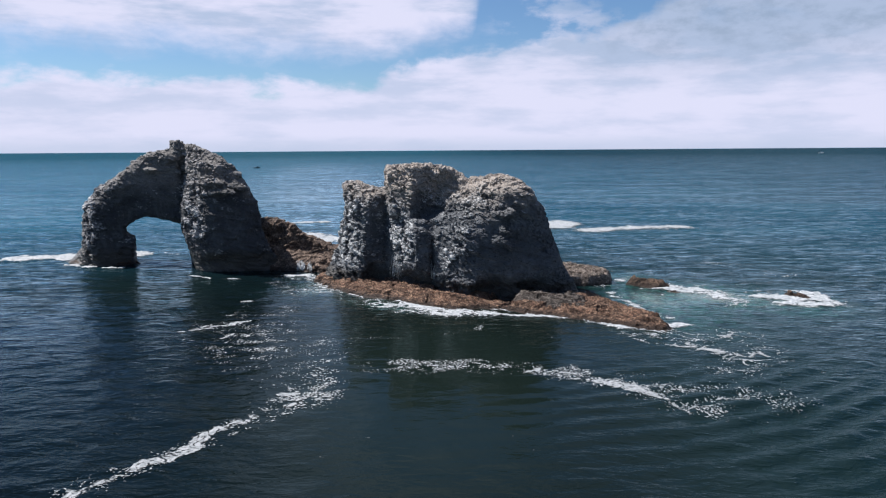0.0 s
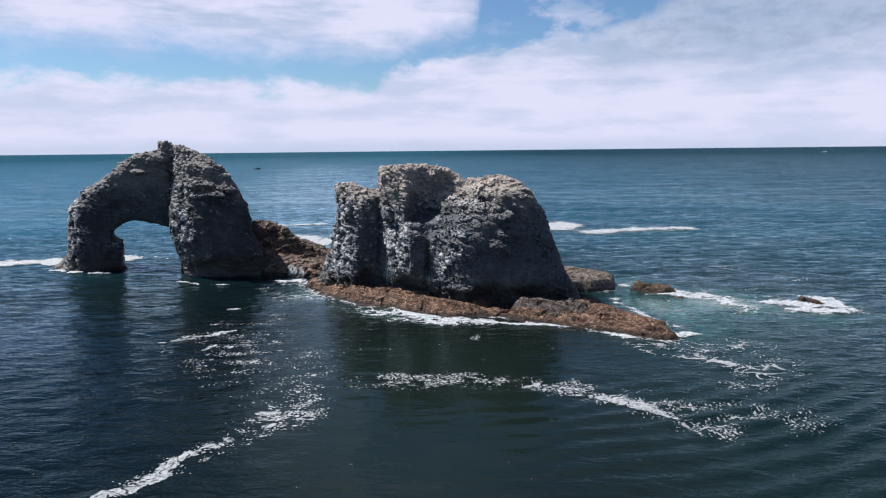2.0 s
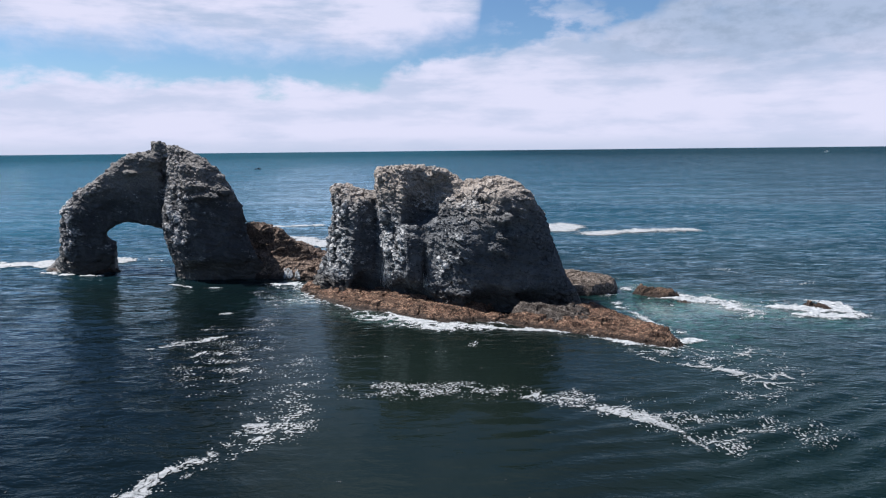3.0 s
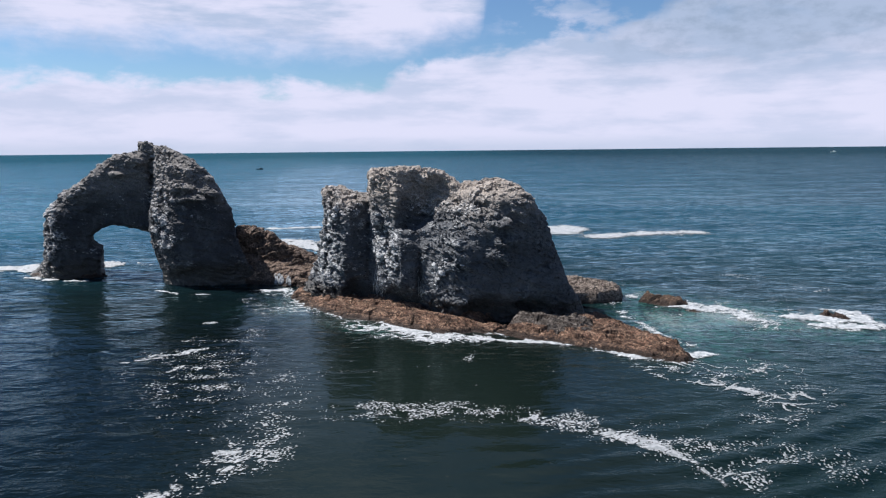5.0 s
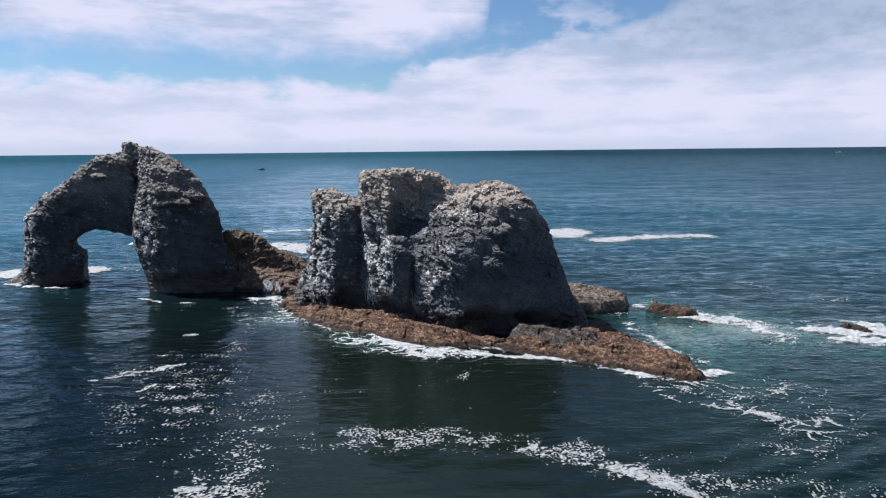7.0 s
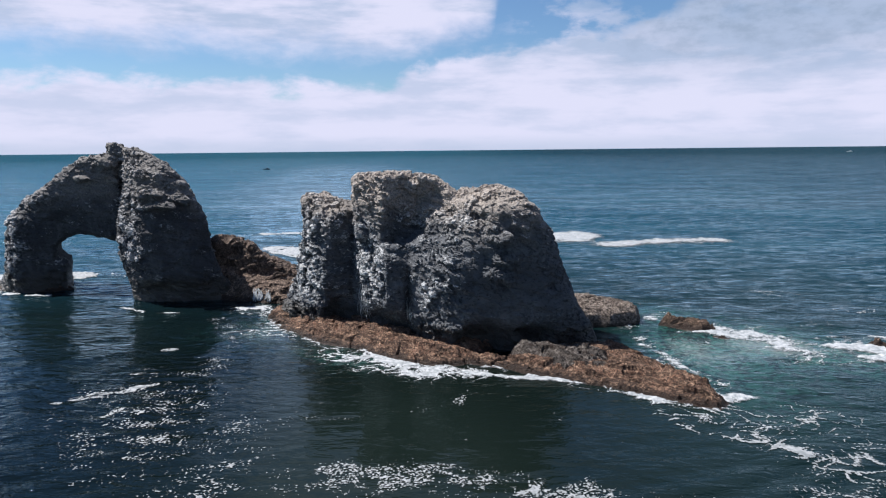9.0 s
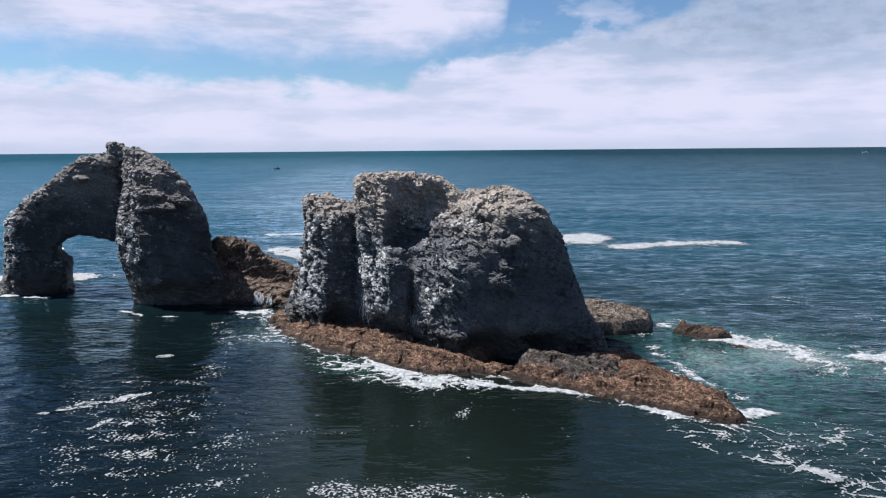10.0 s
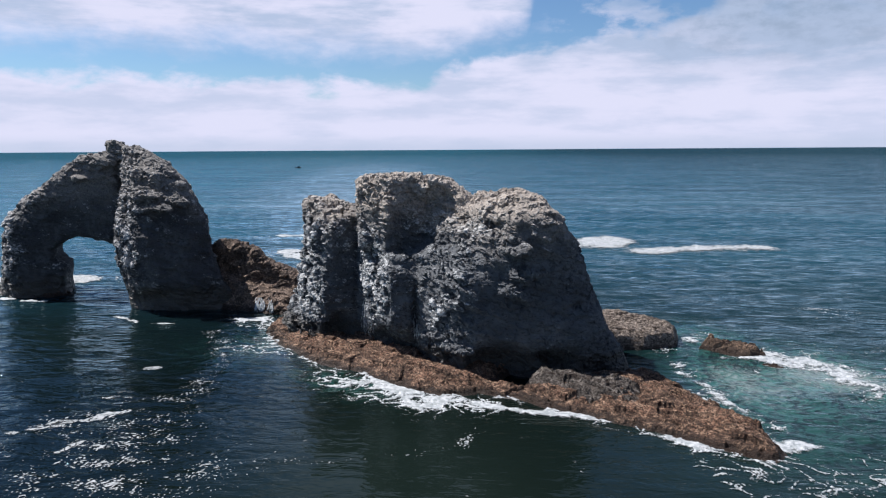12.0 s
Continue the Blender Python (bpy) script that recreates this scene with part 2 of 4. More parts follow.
def sea_material():
    m, t, bsdf = material("sea water")
    at = nd(t, "ShaderNodeTexCoord").outputs["Object"]
    aerated, calm = attribute(t, "aerated"), attribute(t, "calm")
    patches = grain(t, at, 0.05, 4, 0.55)
    deep = blend(t, step(t, patches, 0.35, 0.65), (0.0011, 0.0025, 0.0021, 1), (0.0013, 0.0031, 0.0027, 1))
    deep = blend(t, step(t, nd(t, "ShaderNodeSeparateXYZ", {0: at}).outputs[0], 6.0, 34.0), deep, (0.0034, 0.0100, 0.0102, 1))
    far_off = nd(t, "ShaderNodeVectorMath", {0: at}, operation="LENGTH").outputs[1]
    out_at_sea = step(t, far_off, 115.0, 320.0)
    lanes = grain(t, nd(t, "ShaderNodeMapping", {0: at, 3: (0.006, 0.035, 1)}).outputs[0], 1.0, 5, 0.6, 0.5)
    # far water takes the sky's reflected blue as painted body colour
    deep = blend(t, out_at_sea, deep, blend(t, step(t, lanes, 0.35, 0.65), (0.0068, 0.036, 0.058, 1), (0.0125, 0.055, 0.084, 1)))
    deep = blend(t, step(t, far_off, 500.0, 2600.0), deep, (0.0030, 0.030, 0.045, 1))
    # body colour painted lighter on the sun's side, darker to the right
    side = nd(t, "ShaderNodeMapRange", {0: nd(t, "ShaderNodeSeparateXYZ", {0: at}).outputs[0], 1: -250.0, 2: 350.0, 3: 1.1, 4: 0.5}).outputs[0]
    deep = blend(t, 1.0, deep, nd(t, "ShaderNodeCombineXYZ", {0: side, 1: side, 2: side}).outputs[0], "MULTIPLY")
    # the rocks' dark green reflection painted into the lee's body colour
    deep = blend(t, calm, deep, (0.0045, 0.0081, 0.0069, 1))
    swirl = grain(t, at, 0.45, 5, 0.6, 1.5)
    milky = op(t, "MULTIPLY", aerated, step(t, swirl, 0.40, 0.60))
    body = blend(t, milky, deep, (0.018, 0.072, 0.062, 1))
    film = op(t, "ADD", aerated, op(t, "MULTIPLY", op(t, "SUBTRACT", grain(t, at, 0.55, 8, 0.75, 2.5), 0.5), 2.2))
    body = blend(t, op(t, "MULTIPLY", step(t, film, 0.55, 1.35), aerated), body, (0.13, 0.16, 0.16, 1))
    long_crests = nd(t, "ShaderNodeMapping", {0: at, 2: (0, 0, radians(-14)), 3: (0.4, 1.0, 1.0)}).outputs[0]
    chop = grain(t, long_crests, 0.75, 3, 0.55, 0.5)
    wavelet = grain(t, nd(t, "ShaderNodeMapping", {0: at, 2: (0, 0, radians(14)), 3: (0.5, 1.0, 1.0)}).outputs[0], 2.1, 3, 0.55, 0.4)
    ripple = grain(t, at, 5.5, 2, 0.5)
    mid_chop = grain(t, nd(t, "ShaderNodeMapping", {0: at, 2: (0, 0, radians(-10)), 3: (0.4, 1.0, 1.0)}).outputs[0], 0.45, 3, 0.55, 0.4)
    long_swell = grain(t, long_crests, 0.11, 4, 0.6, 0.3)
    far_chop = grain(t, nd(t, "ShaderNodeMapping", {0: at, 2: (0, 0, radians(8)), 3: (0.35, 1.0, 1.0)}).outputs[0], 0.13, 4, 0.55, 0.4)
    rough_sea = nd(t, "ShaderNodeMapRange", {0: calm, 3: 1.0, 4: 0.15}).outputs[0]
    skin_normal = bump(t, [(long_swell, out_at_sea, 0.6), (far_chop, nd(t, "ShaderNodeMapRange", {0: far_off, 1: 110.0, 2: 260.0}).outputs[0], 1.8), (mid_chop, nd(t, "ShaderNodeMapRange", {0: far_off, 1: 70.0, 2: 170.0}).outputs[0], 0.5), (chop, op(t, "MULTIPLY", rough_sea, 0.9), 0.32), (wavelet, op(t, "MULTIPLY", rough_sea, 0.9), 0.06), (ripple, op(t, "MULTIPLY", rough_sea, 0.7), 0.012)])
    unresolved = nd(t, "ShaderNodeMapRange", {0: far_off, 1: 90.0, 2: 700.0, 3: 0.035, 4: 0.16}).outputs[0]
    # far off only the wave faces turned towards the eye's side show between the crests
    facing = nd(t, "ShaderNodeMapRange", {0: far_off, 1: 190.0, 2: 600.0, 3: 0.0, 4: -0.17}).outputs[0]
    leaning = nd(t, "ShaderNodeVectorMath", {0: skin_normal, 1: nd(t, "ShaderNodeCombineXYZ", {1: facing}).outputs[0]}, operation="ADD").outputs[0]
    skin_normal = nd(t, "ShaderNodeVectorMath", {0: leaning}, operation="NORMALIZE").outputs[0]
    gloss = nd(t, "ShaderNodeBsdfGlossy", {"Color": (0.78, 0.96, 1.0, 1), "Roughness": unresolved, "Normal": skin_normal}, distribution="BECKMANN")
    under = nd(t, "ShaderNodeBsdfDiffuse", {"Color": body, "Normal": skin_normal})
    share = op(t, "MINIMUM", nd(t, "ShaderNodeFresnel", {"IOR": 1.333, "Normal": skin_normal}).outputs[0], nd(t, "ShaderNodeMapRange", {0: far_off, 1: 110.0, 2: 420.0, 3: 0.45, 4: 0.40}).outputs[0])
    # near water's sky reflection painted weaker than Fresnel gives it
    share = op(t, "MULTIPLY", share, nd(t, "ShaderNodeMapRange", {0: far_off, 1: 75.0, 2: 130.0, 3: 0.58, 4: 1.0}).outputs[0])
    # lighter and darker lanes of windy water, painted by varying the reflected share
    lane_at = nd(t, "ShaderNodeMapping", {0: at, 2: (0, 0, radians(6)), 3: (0.11, 0.34, 1)}).outputs[0]
    ruffle_shine = op(t, "ADD", op(t, "MULTIPLY", grain(t, lane_at, 1.0, 4, 0.6, 0.3), 0.42), op(t, "MULTIPLY", grain(t, lane_at, 0.18, 3, 0.55, 0.3), 0.28))
    ruffle_shine = op(t, "ADD", ruffle_shine, op(t, "MULTIPLY", grain(t, lane_at, 2.1, 3, 0.6, 0.2), 0.30))
    share = op(t, "MULTIPLY", share, nd(t, "ShaderNodeMix", {0: step(t, far_off, 90.0, 170.0), 2: 1.0, 3: step(t, ruffle_shine, 0.41, 0.59, 0.40, 1.4)}, data_type="FLOAT").outputs[0])
    # reflection weakened again far out, to darken the water below the horizon
    share = op(t, "MULTIPLY", share, nd(t, "ShaderNodeMapRange", {0: far_off, 1: 450.0, 2: 2400.0, 3: 1.0, 4: 0.35}).outputs[0])
    # sky shine painted between arch and stack by raising the reflected share
    place = nd(t, "ShaderNodeSeparateXYZ", {0: at}).outputs
    aside = op(t, "ADD", op(t, "ADD", place[0], op(t, "MULTIPLY", place[1], 0.19)), op(t, "MULTIPLY", op(t, "SUBTRACT", grain(t, at, 0.03, 3, 0.6), 0.5), 40.0))
    gap_shine = op(t, "MULTIPLY", step(t, op(t, "ABSOLUTE", aside), nd(t, "ShaderNodeMapRange", {0: far_off, 1: 60.0, 2: 600.0, 3: 14.0, 4: 120.0}).outputs[0], 2.0), op(t, "MULTIPLY", step(t, far_off, 1500.0, 700.0), step(t, far_off, 90.0, 170.0)))
    share = op(t, "MULTIPLY", share, op(t, "ADD", op(t, "MULTIPLY", gap_shine, 1.2), 0.98))
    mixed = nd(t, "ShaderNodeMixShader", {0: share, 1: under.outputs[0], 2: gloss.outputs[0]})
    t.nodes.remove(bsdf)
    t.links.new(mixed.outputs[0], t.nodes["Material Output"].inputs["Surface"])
    return m


def foam_material(name, thick, faint, torn=1.5):
    m, t, bsdf = material(name)
    at = nd(t, "ShaderNodeTexCoord").outputs["Object"]
    thin = grain(t, at, 1.6, 5, 0.65)
    t.links.new(blend(t, step(t, thin, 0.62, 0.40), (thick * 0.96, thick, thick * 1.06, 1), (faint * 0.90, faint, faint * 1.06, 1)), bsdf.inputs["Base Color"])
    bsdf.inputs["Roughness"].default_value = 0.7
    holes = op(t, "MULTIPLY", op(t, "SUBTRACT", grain(t, at, 3.2 if torn > 1 else 0.9, 6, 0.75 if torn > 1 else 0.6), 0.5), torn)
    t.links.new(step(t, op(t, "ADD", attribute(t, "cover"), holes), 0.05, 0.75), bsdf.inputs["Alpha"])
    t.links.new(bump(t, [(grain(t, at, 4.0, 5, 0.7), 0.8, 0.15)]), bsdf.inputs["Normal"])
    return m


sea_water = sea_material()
drift_foam, white_foam = foam_material("drifting foam", 0.25, 0.15), foam_material("white surf", 0.35, 0.19)
far_foam = foam_material("surf far out", 0.30, 0.18, 0.9)


# ---- shapes in numbers ----
TABLE = np.random.RandomState(7)
PERM = np.concatenate([TABLE.permutation(256)] * 3).astype(np.int32)
GRAD = TABLE.normal(size=(256, 3)).astype(np.float32)
GRAD /= np.linalg.norm(GRAD, axis=1)[:, None]


def perlin(x, y, z):
    """Gradient noise, about -0.7 to 0.7, of arrays."""
    x, y, z = (np.asarray(a, np.float32) for a in np.broadcast_arrays(x, y, z))
    xi, yi, zi = (np.floor(a).astype(np.int32) for a in (x, y, z))
    fx, fy, fz = x - xi, y - yi, z - zi
    sx, sy, sz = (f * f * f * (f * (f * 6 - 15) + 10) for f in (fx, fy, fz))
    total = np.zeros_like(x)
    for i in (0, 1):
        wx = sx if i else 1 - sx
        px = PERM[(xi + i) & 255]
        for j in (0, 1):
            wy = wx * (sy if j else 1 - sy)
            py = PERM[px + ((yi + j) & 255)]
            for k in (0, 1):
                g = GRAD[PERM[py + ((zi + k) & 255)]]
                dot = g[..., 0] * (fx - i) + g[..., 1] * (fy - j) + g[..., 2] * (fz - k)
                total += wy * (sz if k else 1 - sz) * dot
    return total


def smooth_max(a, b, k):
    h = np.clip(0.5 + 0.5 * (a - b) / k, 0, 1)
    return b + (a - b) * h + k * h * (1 - h)


def smooth_min(a, b, k):
    return -smooth_max(-a, -b, k)


def outline(px, pz, points):
    """Signed distance to a closed outline: below zero inside."""
    best = np.full(np.broadcast(px, pz).shape, 1e9, np.float32)
    inside = np.zeros(best.shape, bool)
    for (ax, az), (bx, bz) in zip(points, points[1:] + points[:1]):
        ex, ez = bx - ax, bz - az
        wx, wz = px - ax, pz - az
        h = np.clip((wx * ex + wz * ez) / (ex * ex + ez * ez), 0, 1)
        best = np.minimum(best, (wx - ex * h) ** 2 + (wz - ez * h) ** 2)
        crosses = (az > pz) != (bz > pz)
        inside ^= crosses & (px < ax + (pz - az) * ex / (ez if abs(ez) > 1e-6 else 1e-6))
    return np.where(inside, -1, 1) * np.sqrt(best)


def mass(u, v, z, points, front, back, lean=0.0, soft=2.0):
    """A block of rock with an outline in u and z, between two faces; the faces lean back with height."""
    across = outline(u, z, points)
    return smooth_max(across, smooth_max(front + lean * z - v, v - back + lean * z, soft), soft)


def face(u, points):
    """How far forward a face stands, along u."""
    return np.interp(u, [p[0] for p in points], [p[1] for p in points]).astype(np.float32)


def relief(u, z, levels):
    """A face that stands differently far forward at several heights: (height, points along u)."""
    out = face(u, levels[0][1]) + 0 * z
    for (z0, a), (z1, b) in zip(levels, levels[1:]):
        w = np.clip((z - z0) / (z1 - z0), 0, 1)
        out = out + w * w * (3 - 2 * w) * (face(u, b) - face(u, a))
    return out


def boulder(u, v, z, c, r):
    """A rounded lump."""
    q = np.sqrt(((u - c[0]) / r[0]) ** 2 + ((v - c[1]) / r[1]) ** 2 + ((z - c[2]) / r[2]) ** 2)
    return (q - 1) * min(r)


def mesh_of(name, verts, quads, smooth=True, **fields):
    me = bpy.data.meshes.new(name)
    me.vertices.add(len(verts))
    me.vertices.foreach_set("co", np.asarray(verts, np.float32).ravel())
    me.loops.add(quads.size)
    me.loops.foreach_set("vertex_index", np.asarray(quads, np.int32).ravel())
    me.polygons.add(len(quads))
    me.polygons.foreach_set("loop_start", np.arange(0, quads.size, quads.shape[1], dtype=np.int32))
    me.polygons.foreach_set("use_smooth", np.full(len(quads), smooth))
    for key, values in fields.items():
        me.attributes.new(key, "FLOAT", "POINT").data.foreach_set("value", np.asarray(values, np.float32))
    me.update(calc_edges=True)
    return me


def skin(field, origin, h):
    """The zero surface of a field on a grid, as quads."""
    inside = field < 0
    counts = sum(inside[i:i + field.shape[0] - 1, j:j + field.shape[1] - 1, k:k + field.shape[2] - 1].astype(np.int8) for i in (0, 1) for j in (0, 1) for k in (0, 1))
    cells = np.argwhere((counts > 0) & (counts < 8))
    ids = np.full(counts.shape, -1, np.int32)
    ids[tuple(cells.T)] = np.arange(len(cells))
    corner = np.array([(i, j, k) for i in (0, 1) for j in (0, 1) for k in (0, 1)])
    value = np.stack([field[tuple((cells + c).T)] for c in corner], 1)
    place, hits = np.zeros((len(cells), 3)), np.zeros(len(cells))
    for a in range(8):
        for b in range(a + 1, 8):
            if np.abs(corner[a] - corner[b]).sum() == 1:
                cut = (value[:, a] < 0) != (value[:, b] < 0)
                f = value[cut, a] / (value[cut, a] - value[cut, b])
                place[cut] += corner[a] + f[:, None] * (corner[b] - corner[a])
                hits[cut] += 1
    verts = (cells + place / hits[:, None]) * h + origin
    quads = []
    for axis in range(3):
        lo, hi = [slice(None)] * 3, [slice(None)] * 3
        lo[axis], hi[axis] = slice(0, -1), slice(1, None)
        a, b = inside[tuple(lo)], inside[tuple(hi)]
        p, q = (axis + 1) % 3, (axis + 2) % 3
        e = np.argwhere(a != b)
        e = e[(e[:, p] > 0) & (e[:, q] > 0) & (e[:, p] < counts.shape[p]) & (e[:, q] < counts.shape[q])]
        dp, dq = np.eye(3, dtype=int)[p], np.eye(3, dtype=int)[q]
        quad = np.stack([ids[tuple((e - s).T)] for s in (dp + dq, dq, 0 * dp, dp)], 1)
        flip = ~a[tuple(e.T)]
        quad[flip] = quad[flip][:, ::-1]
        quads.append(quad)
    return verts, np.concatenate(quads)


def normals(verts, quads):
    n = np.cross(verts[quads[:, 2]] - verts[quads[:, 0]], verts[quads[:, 3]] - verts[quads[:, 1]])
    out = np.stack([np.bincount(quads.ravel(), np.repeat(n[:, i], 4), len(verts)) for i in range(3)], 1)
    return out / np.maximum(np.linalg.norm(out, axis=1), 1e-9)[:, None]


def facets(p, size, seed):
    """Broken blocks: for each point, the lift of its block, which has a height and a tilt of its own."""
    q = p / np.array(size)
    base = np.floor(q).astype(np.int32)
    best, lift = np.full(len(p), 9e9), np.zeros(len(p))
    for i in (-1, 0, 1):
        for j in (-1, 0, 1):
            for k in (-1, 0, 1):
                cell = base + (i, j, k)
                code = PERM[PERM[PERM[(cell[:, 0] + seed) & 255] + (cell[:, 1] & 255)] + (cell[:, 2] & 255)]
                off = q - cell - 0.5 - 0.42 * GRAD[code]
                d = (off ** 2).sum(1)
                closer = d < best
                best[closer] = d[closer]
                lift[closer] = (GRAD[(code + 91) & 255, 0] * 0.6 + (off * GRAD[(code + 37) & 255]).sum(1))[closer]
    return lift


def carve(shape, low, high, h, crag, rough=1.0, layers=0.0, tilt=0.0, seed=0.0, skew=0.0):
    """A rock: the field `shape`, roughened at several sizes, as vertices, quads and a field of its knobs.
    crag: how broken the rock is, by u and z; skew: how far its sides run askew, in u for each metre of v."""
    axes = [np.arange(a, b, h, dtype=np.float32) for a, b in zip(low, high)]
    u, v, z = axes[0][:, None, None], axes[1][None, :, None], axes[2][None, None, :]
    field = (shape(u, v, z) + np.zeros((len(axes[0]), len(axes[1]), len(axes[2])), np.float32)).astype(np.float32)
    near = np.argwhere(np.abs(field) < 2.2)
    p = np.stack([axes[i][near[:, i]] for i in range(3)], 1)
    x, y, w = p[:, 0] - skew * p[:, 1] + seed, p[:, 1], p[:, 2]
    torn = 0.45 + 0.65 * crag(p[:, 0], p[:, 2])
    change = 0.6 * perlin(x / 6.5, y / 6.5, w / 8) + torn * (1.0 * (np.abs(perlin(x / 3.1, y / 3.1, w / 2.6)) - 0.17) + 0.35 * perlin(x / 1.9, y / 1.9, w / 1.2))
    change += layers * torn * perlin(x / 5, y / 5, (w + tilt * x) / 0.85)
    field[tuple(near.T)] += rough * change
    verts, quads = skin(field, np.array(low), h)
    torn = crag(verts[:, 0], verts[:, 2])
    verts[:, 0] -= skew * verts[:, 1]
    x, y, w = verts[:, 0] + seed, verts[:, 1], verts[:, 2]
    broken = torn * np.clip(0.85 + 1.3 * perlin(x / 2.6, y / 2.6, w / 2.6 + 20), 0.2, 1.5)
    leaning = verts.copy()
    leaning[:, 2] += tilt * leaning[:, 0]
    leaning += 0.7 * np.stack([perlin(x / 1.1, y / 1.1, w / 1.1 + c) for c in (30, 50, 70)], 1)
    knob = 0
    for size, deep in (((3.6, 3.6, 1.7), 0.50), ((1.6, 1.6, 0.66), 0.44), ((0.8, 0.8, 0.33), 0.26)):
        lift = facets(leaning, size, int(seed) + int(size[0] * 10))
        knob = knob + deep * lift
        verts = verts + normals(verts, quads) * (rough * (0.12 + broken) * deep * lift)[:, None]
    knob = (knob - knob.mean()) / (knob.std() * 4) + 0.55 * broken - 0.1
    return verts, quads, knob + 0.4 * perlin(x / 4.5, y / 4.5, w / 6 + 40)


def ledge(points, top, rise, h, seed=0.0, lumps=1.0, dome=0.0, size=1.0):
    """A low table of rock over a footprint, with a steep broken rim, as vertices and quads."""
    pts = np.array(points)
    lo, hi = pts.min(0) - 2.5, pts.max(0) + 2.5
    gx, gy = np.arange(lo[0], hi[0], h), np.arange(lo[1], hi[1], h)
    x, y = (a.astype(np.float32) for a in np.meshgrid(gx, gy, indexing="ij"))
    warp = 1.2 * perlin(x / 4 + seed, y / 4, 0.5) + 0.7 * perlin(x / 1.5, y / 1.5 + seed, 1.5)
    d = -outline(x, y, [tuple(p) for p in points]) + lumps * warp
    z = np.where(d > 0, top * (1 - np.exp(-np.maximum(d, 0) / rise)) + dome * np.maximum(d, 0), 1.3 * d)
    on = np.clip(d / 0.6, 0, 1)
    z += lumps * on * (0.9 * perlin(x / 5, y / 5, 3 + seed) + 0.75 * np.abs(perlin(x / 2.1, y / 2.1, 5 + seed)) + 0.35 * perlin(x / 0.9, y / 0.9, 7) + 0.2 * np.abs(perlin(x / 0.45, y / 0.45, 9)))
    spots = np.stack([x.ravel() + 0.5 * warp.ravel(), y.ravel(), 0.3 * x.ravel()], 1)
    crag = sum(deep * facets(spots / size, block, 3) for block, deep in (((6.0, 1.7, 3), 0.75), ((2.4, 0.9, 2), 0.40), ((0.9, 0.5, 1), 0.18)))
    z += lumps * on * crag.reshape(x.shape)
    shelf_step = 0.75
    part_up = z / shelf_step - np.floor(z / shelf_step)
    z = np.where(d > 0, shelf_step * (np.floor(z / shelf_step) + np.clip((part_up - 0.5) * 2.2 + 0.5, 0, 1)) * 0.35 + 0.65 * z, z)
    z = np.maximum(z, -2.2)
    ids = np.arange(x.size).reshape(x.shape)
    quads = np.stack([ids[:-1, :-1], ids[1:, :-1], ids[1:, 1:], ids[:-1, 1:]], -1).reshape(-1, 4)
    keep = (z.ravel()[quads] > -2.1).any(1)
    used, quads = np.unique(quads[keep], return_inverse=True)
    x = x + 0.35 * h * perlin(x * 3, y * 3, 2) * 3
    verts = np.stack([x.ravel(), y.ravel(), z.ravel()], 1)[used]
    return verts, quads.reshape(-1, 4)


def thing(name, m, label, category, kind="", group=""):
    ob = tagged(new(name), label, category, group, kind)
    ob.matrix_world = m
    return ob


def part(name, me, mat, parent, label=""):
    ob = new(name, me)
    me.materials.append(mat)
    ob.parent = parent
    return tagged(ob, label)


def whole(name, me, mat, label, category, kind="", group="", m=None):
    ob = tagged(new(name, me), label, category, group, kind)
    me.materials.append(mat)
    if m is not None:
        ob.matrix_world = m
    return ob


# ---- the sea ----
def bump_at(x, y, cx, cy, rx, ry, turn=0.0):
    c, s = math.cos(turn), math.sin(turn)
    a, b = (x - cx) * c + (y - cy) * s, -(x - cx) * s + (y - cy) * c
    return np.exp(-(a / rx) ** 2 - (b / ry) ** 2)


def calm_at(x, y):
    """The smooth lee in front of the large stack and arch, tinted with their dark reflection."""
    return np.clip(1.4 * bump_at(x, y, -2, 84, 19, 36) + 0.5 * bump_at(x, y, -76, 138, 34, 24), 0, 1)


def swell(x, y):
    x, y = np.asarray(x, np.float32), np.asarray(y, np.float32)
    near = np.exp(-(np.maximum(np.hypot(x - 20, y - 150) - 190, 0) / 45) ** 2)
    z = np.zeros(np.broadcast(x, y).shape, np.float32)
    for length, heading, high, shift in ((17, 64, 0.06, 0.3), (11, 112, 0.05, 1.7), (7.3, 62, 0.045, 4.1), (5.1, 118, 0.04, 2.2), (3.7, 82, 0.03, 5.0)):
        a = radians(heading)
        z += high * np.sin((x * math.cos(a) + y * math.sin(a)) * 2 * math.pi / length + shift + 3.2 * perlin(x / 15 + shift, y / 15, shift))
    z = 0.6 * z + 0.20 * perlin(x / 5.2, y / 4.2, 0.7) + 0.12 * perlin(x / 2.4, y / 2.0, 3.7)
    z *= 1 - 0.8 * calm_at(x, y)
    z += 0.19 * np.sin(np.hypot(x + 6, y - 158) * 2 * math.pi / 3.6 + 3 * perlin(x / 14, y / 14, 2.4)) * bump_at(x, y, 36, 74, 20, 18)
    open_sea = np.clip((np.hypot(x, y) - 125) / 70, 0, 1)
    z += open_sea * (0.34 * perlin(x / 9 + 0.15 * y, y / 3.4, 8.2) + 0.17 * perlin(x / 4.4 - 0.1 * y, y / 1.8, 9.6))
    return z * near


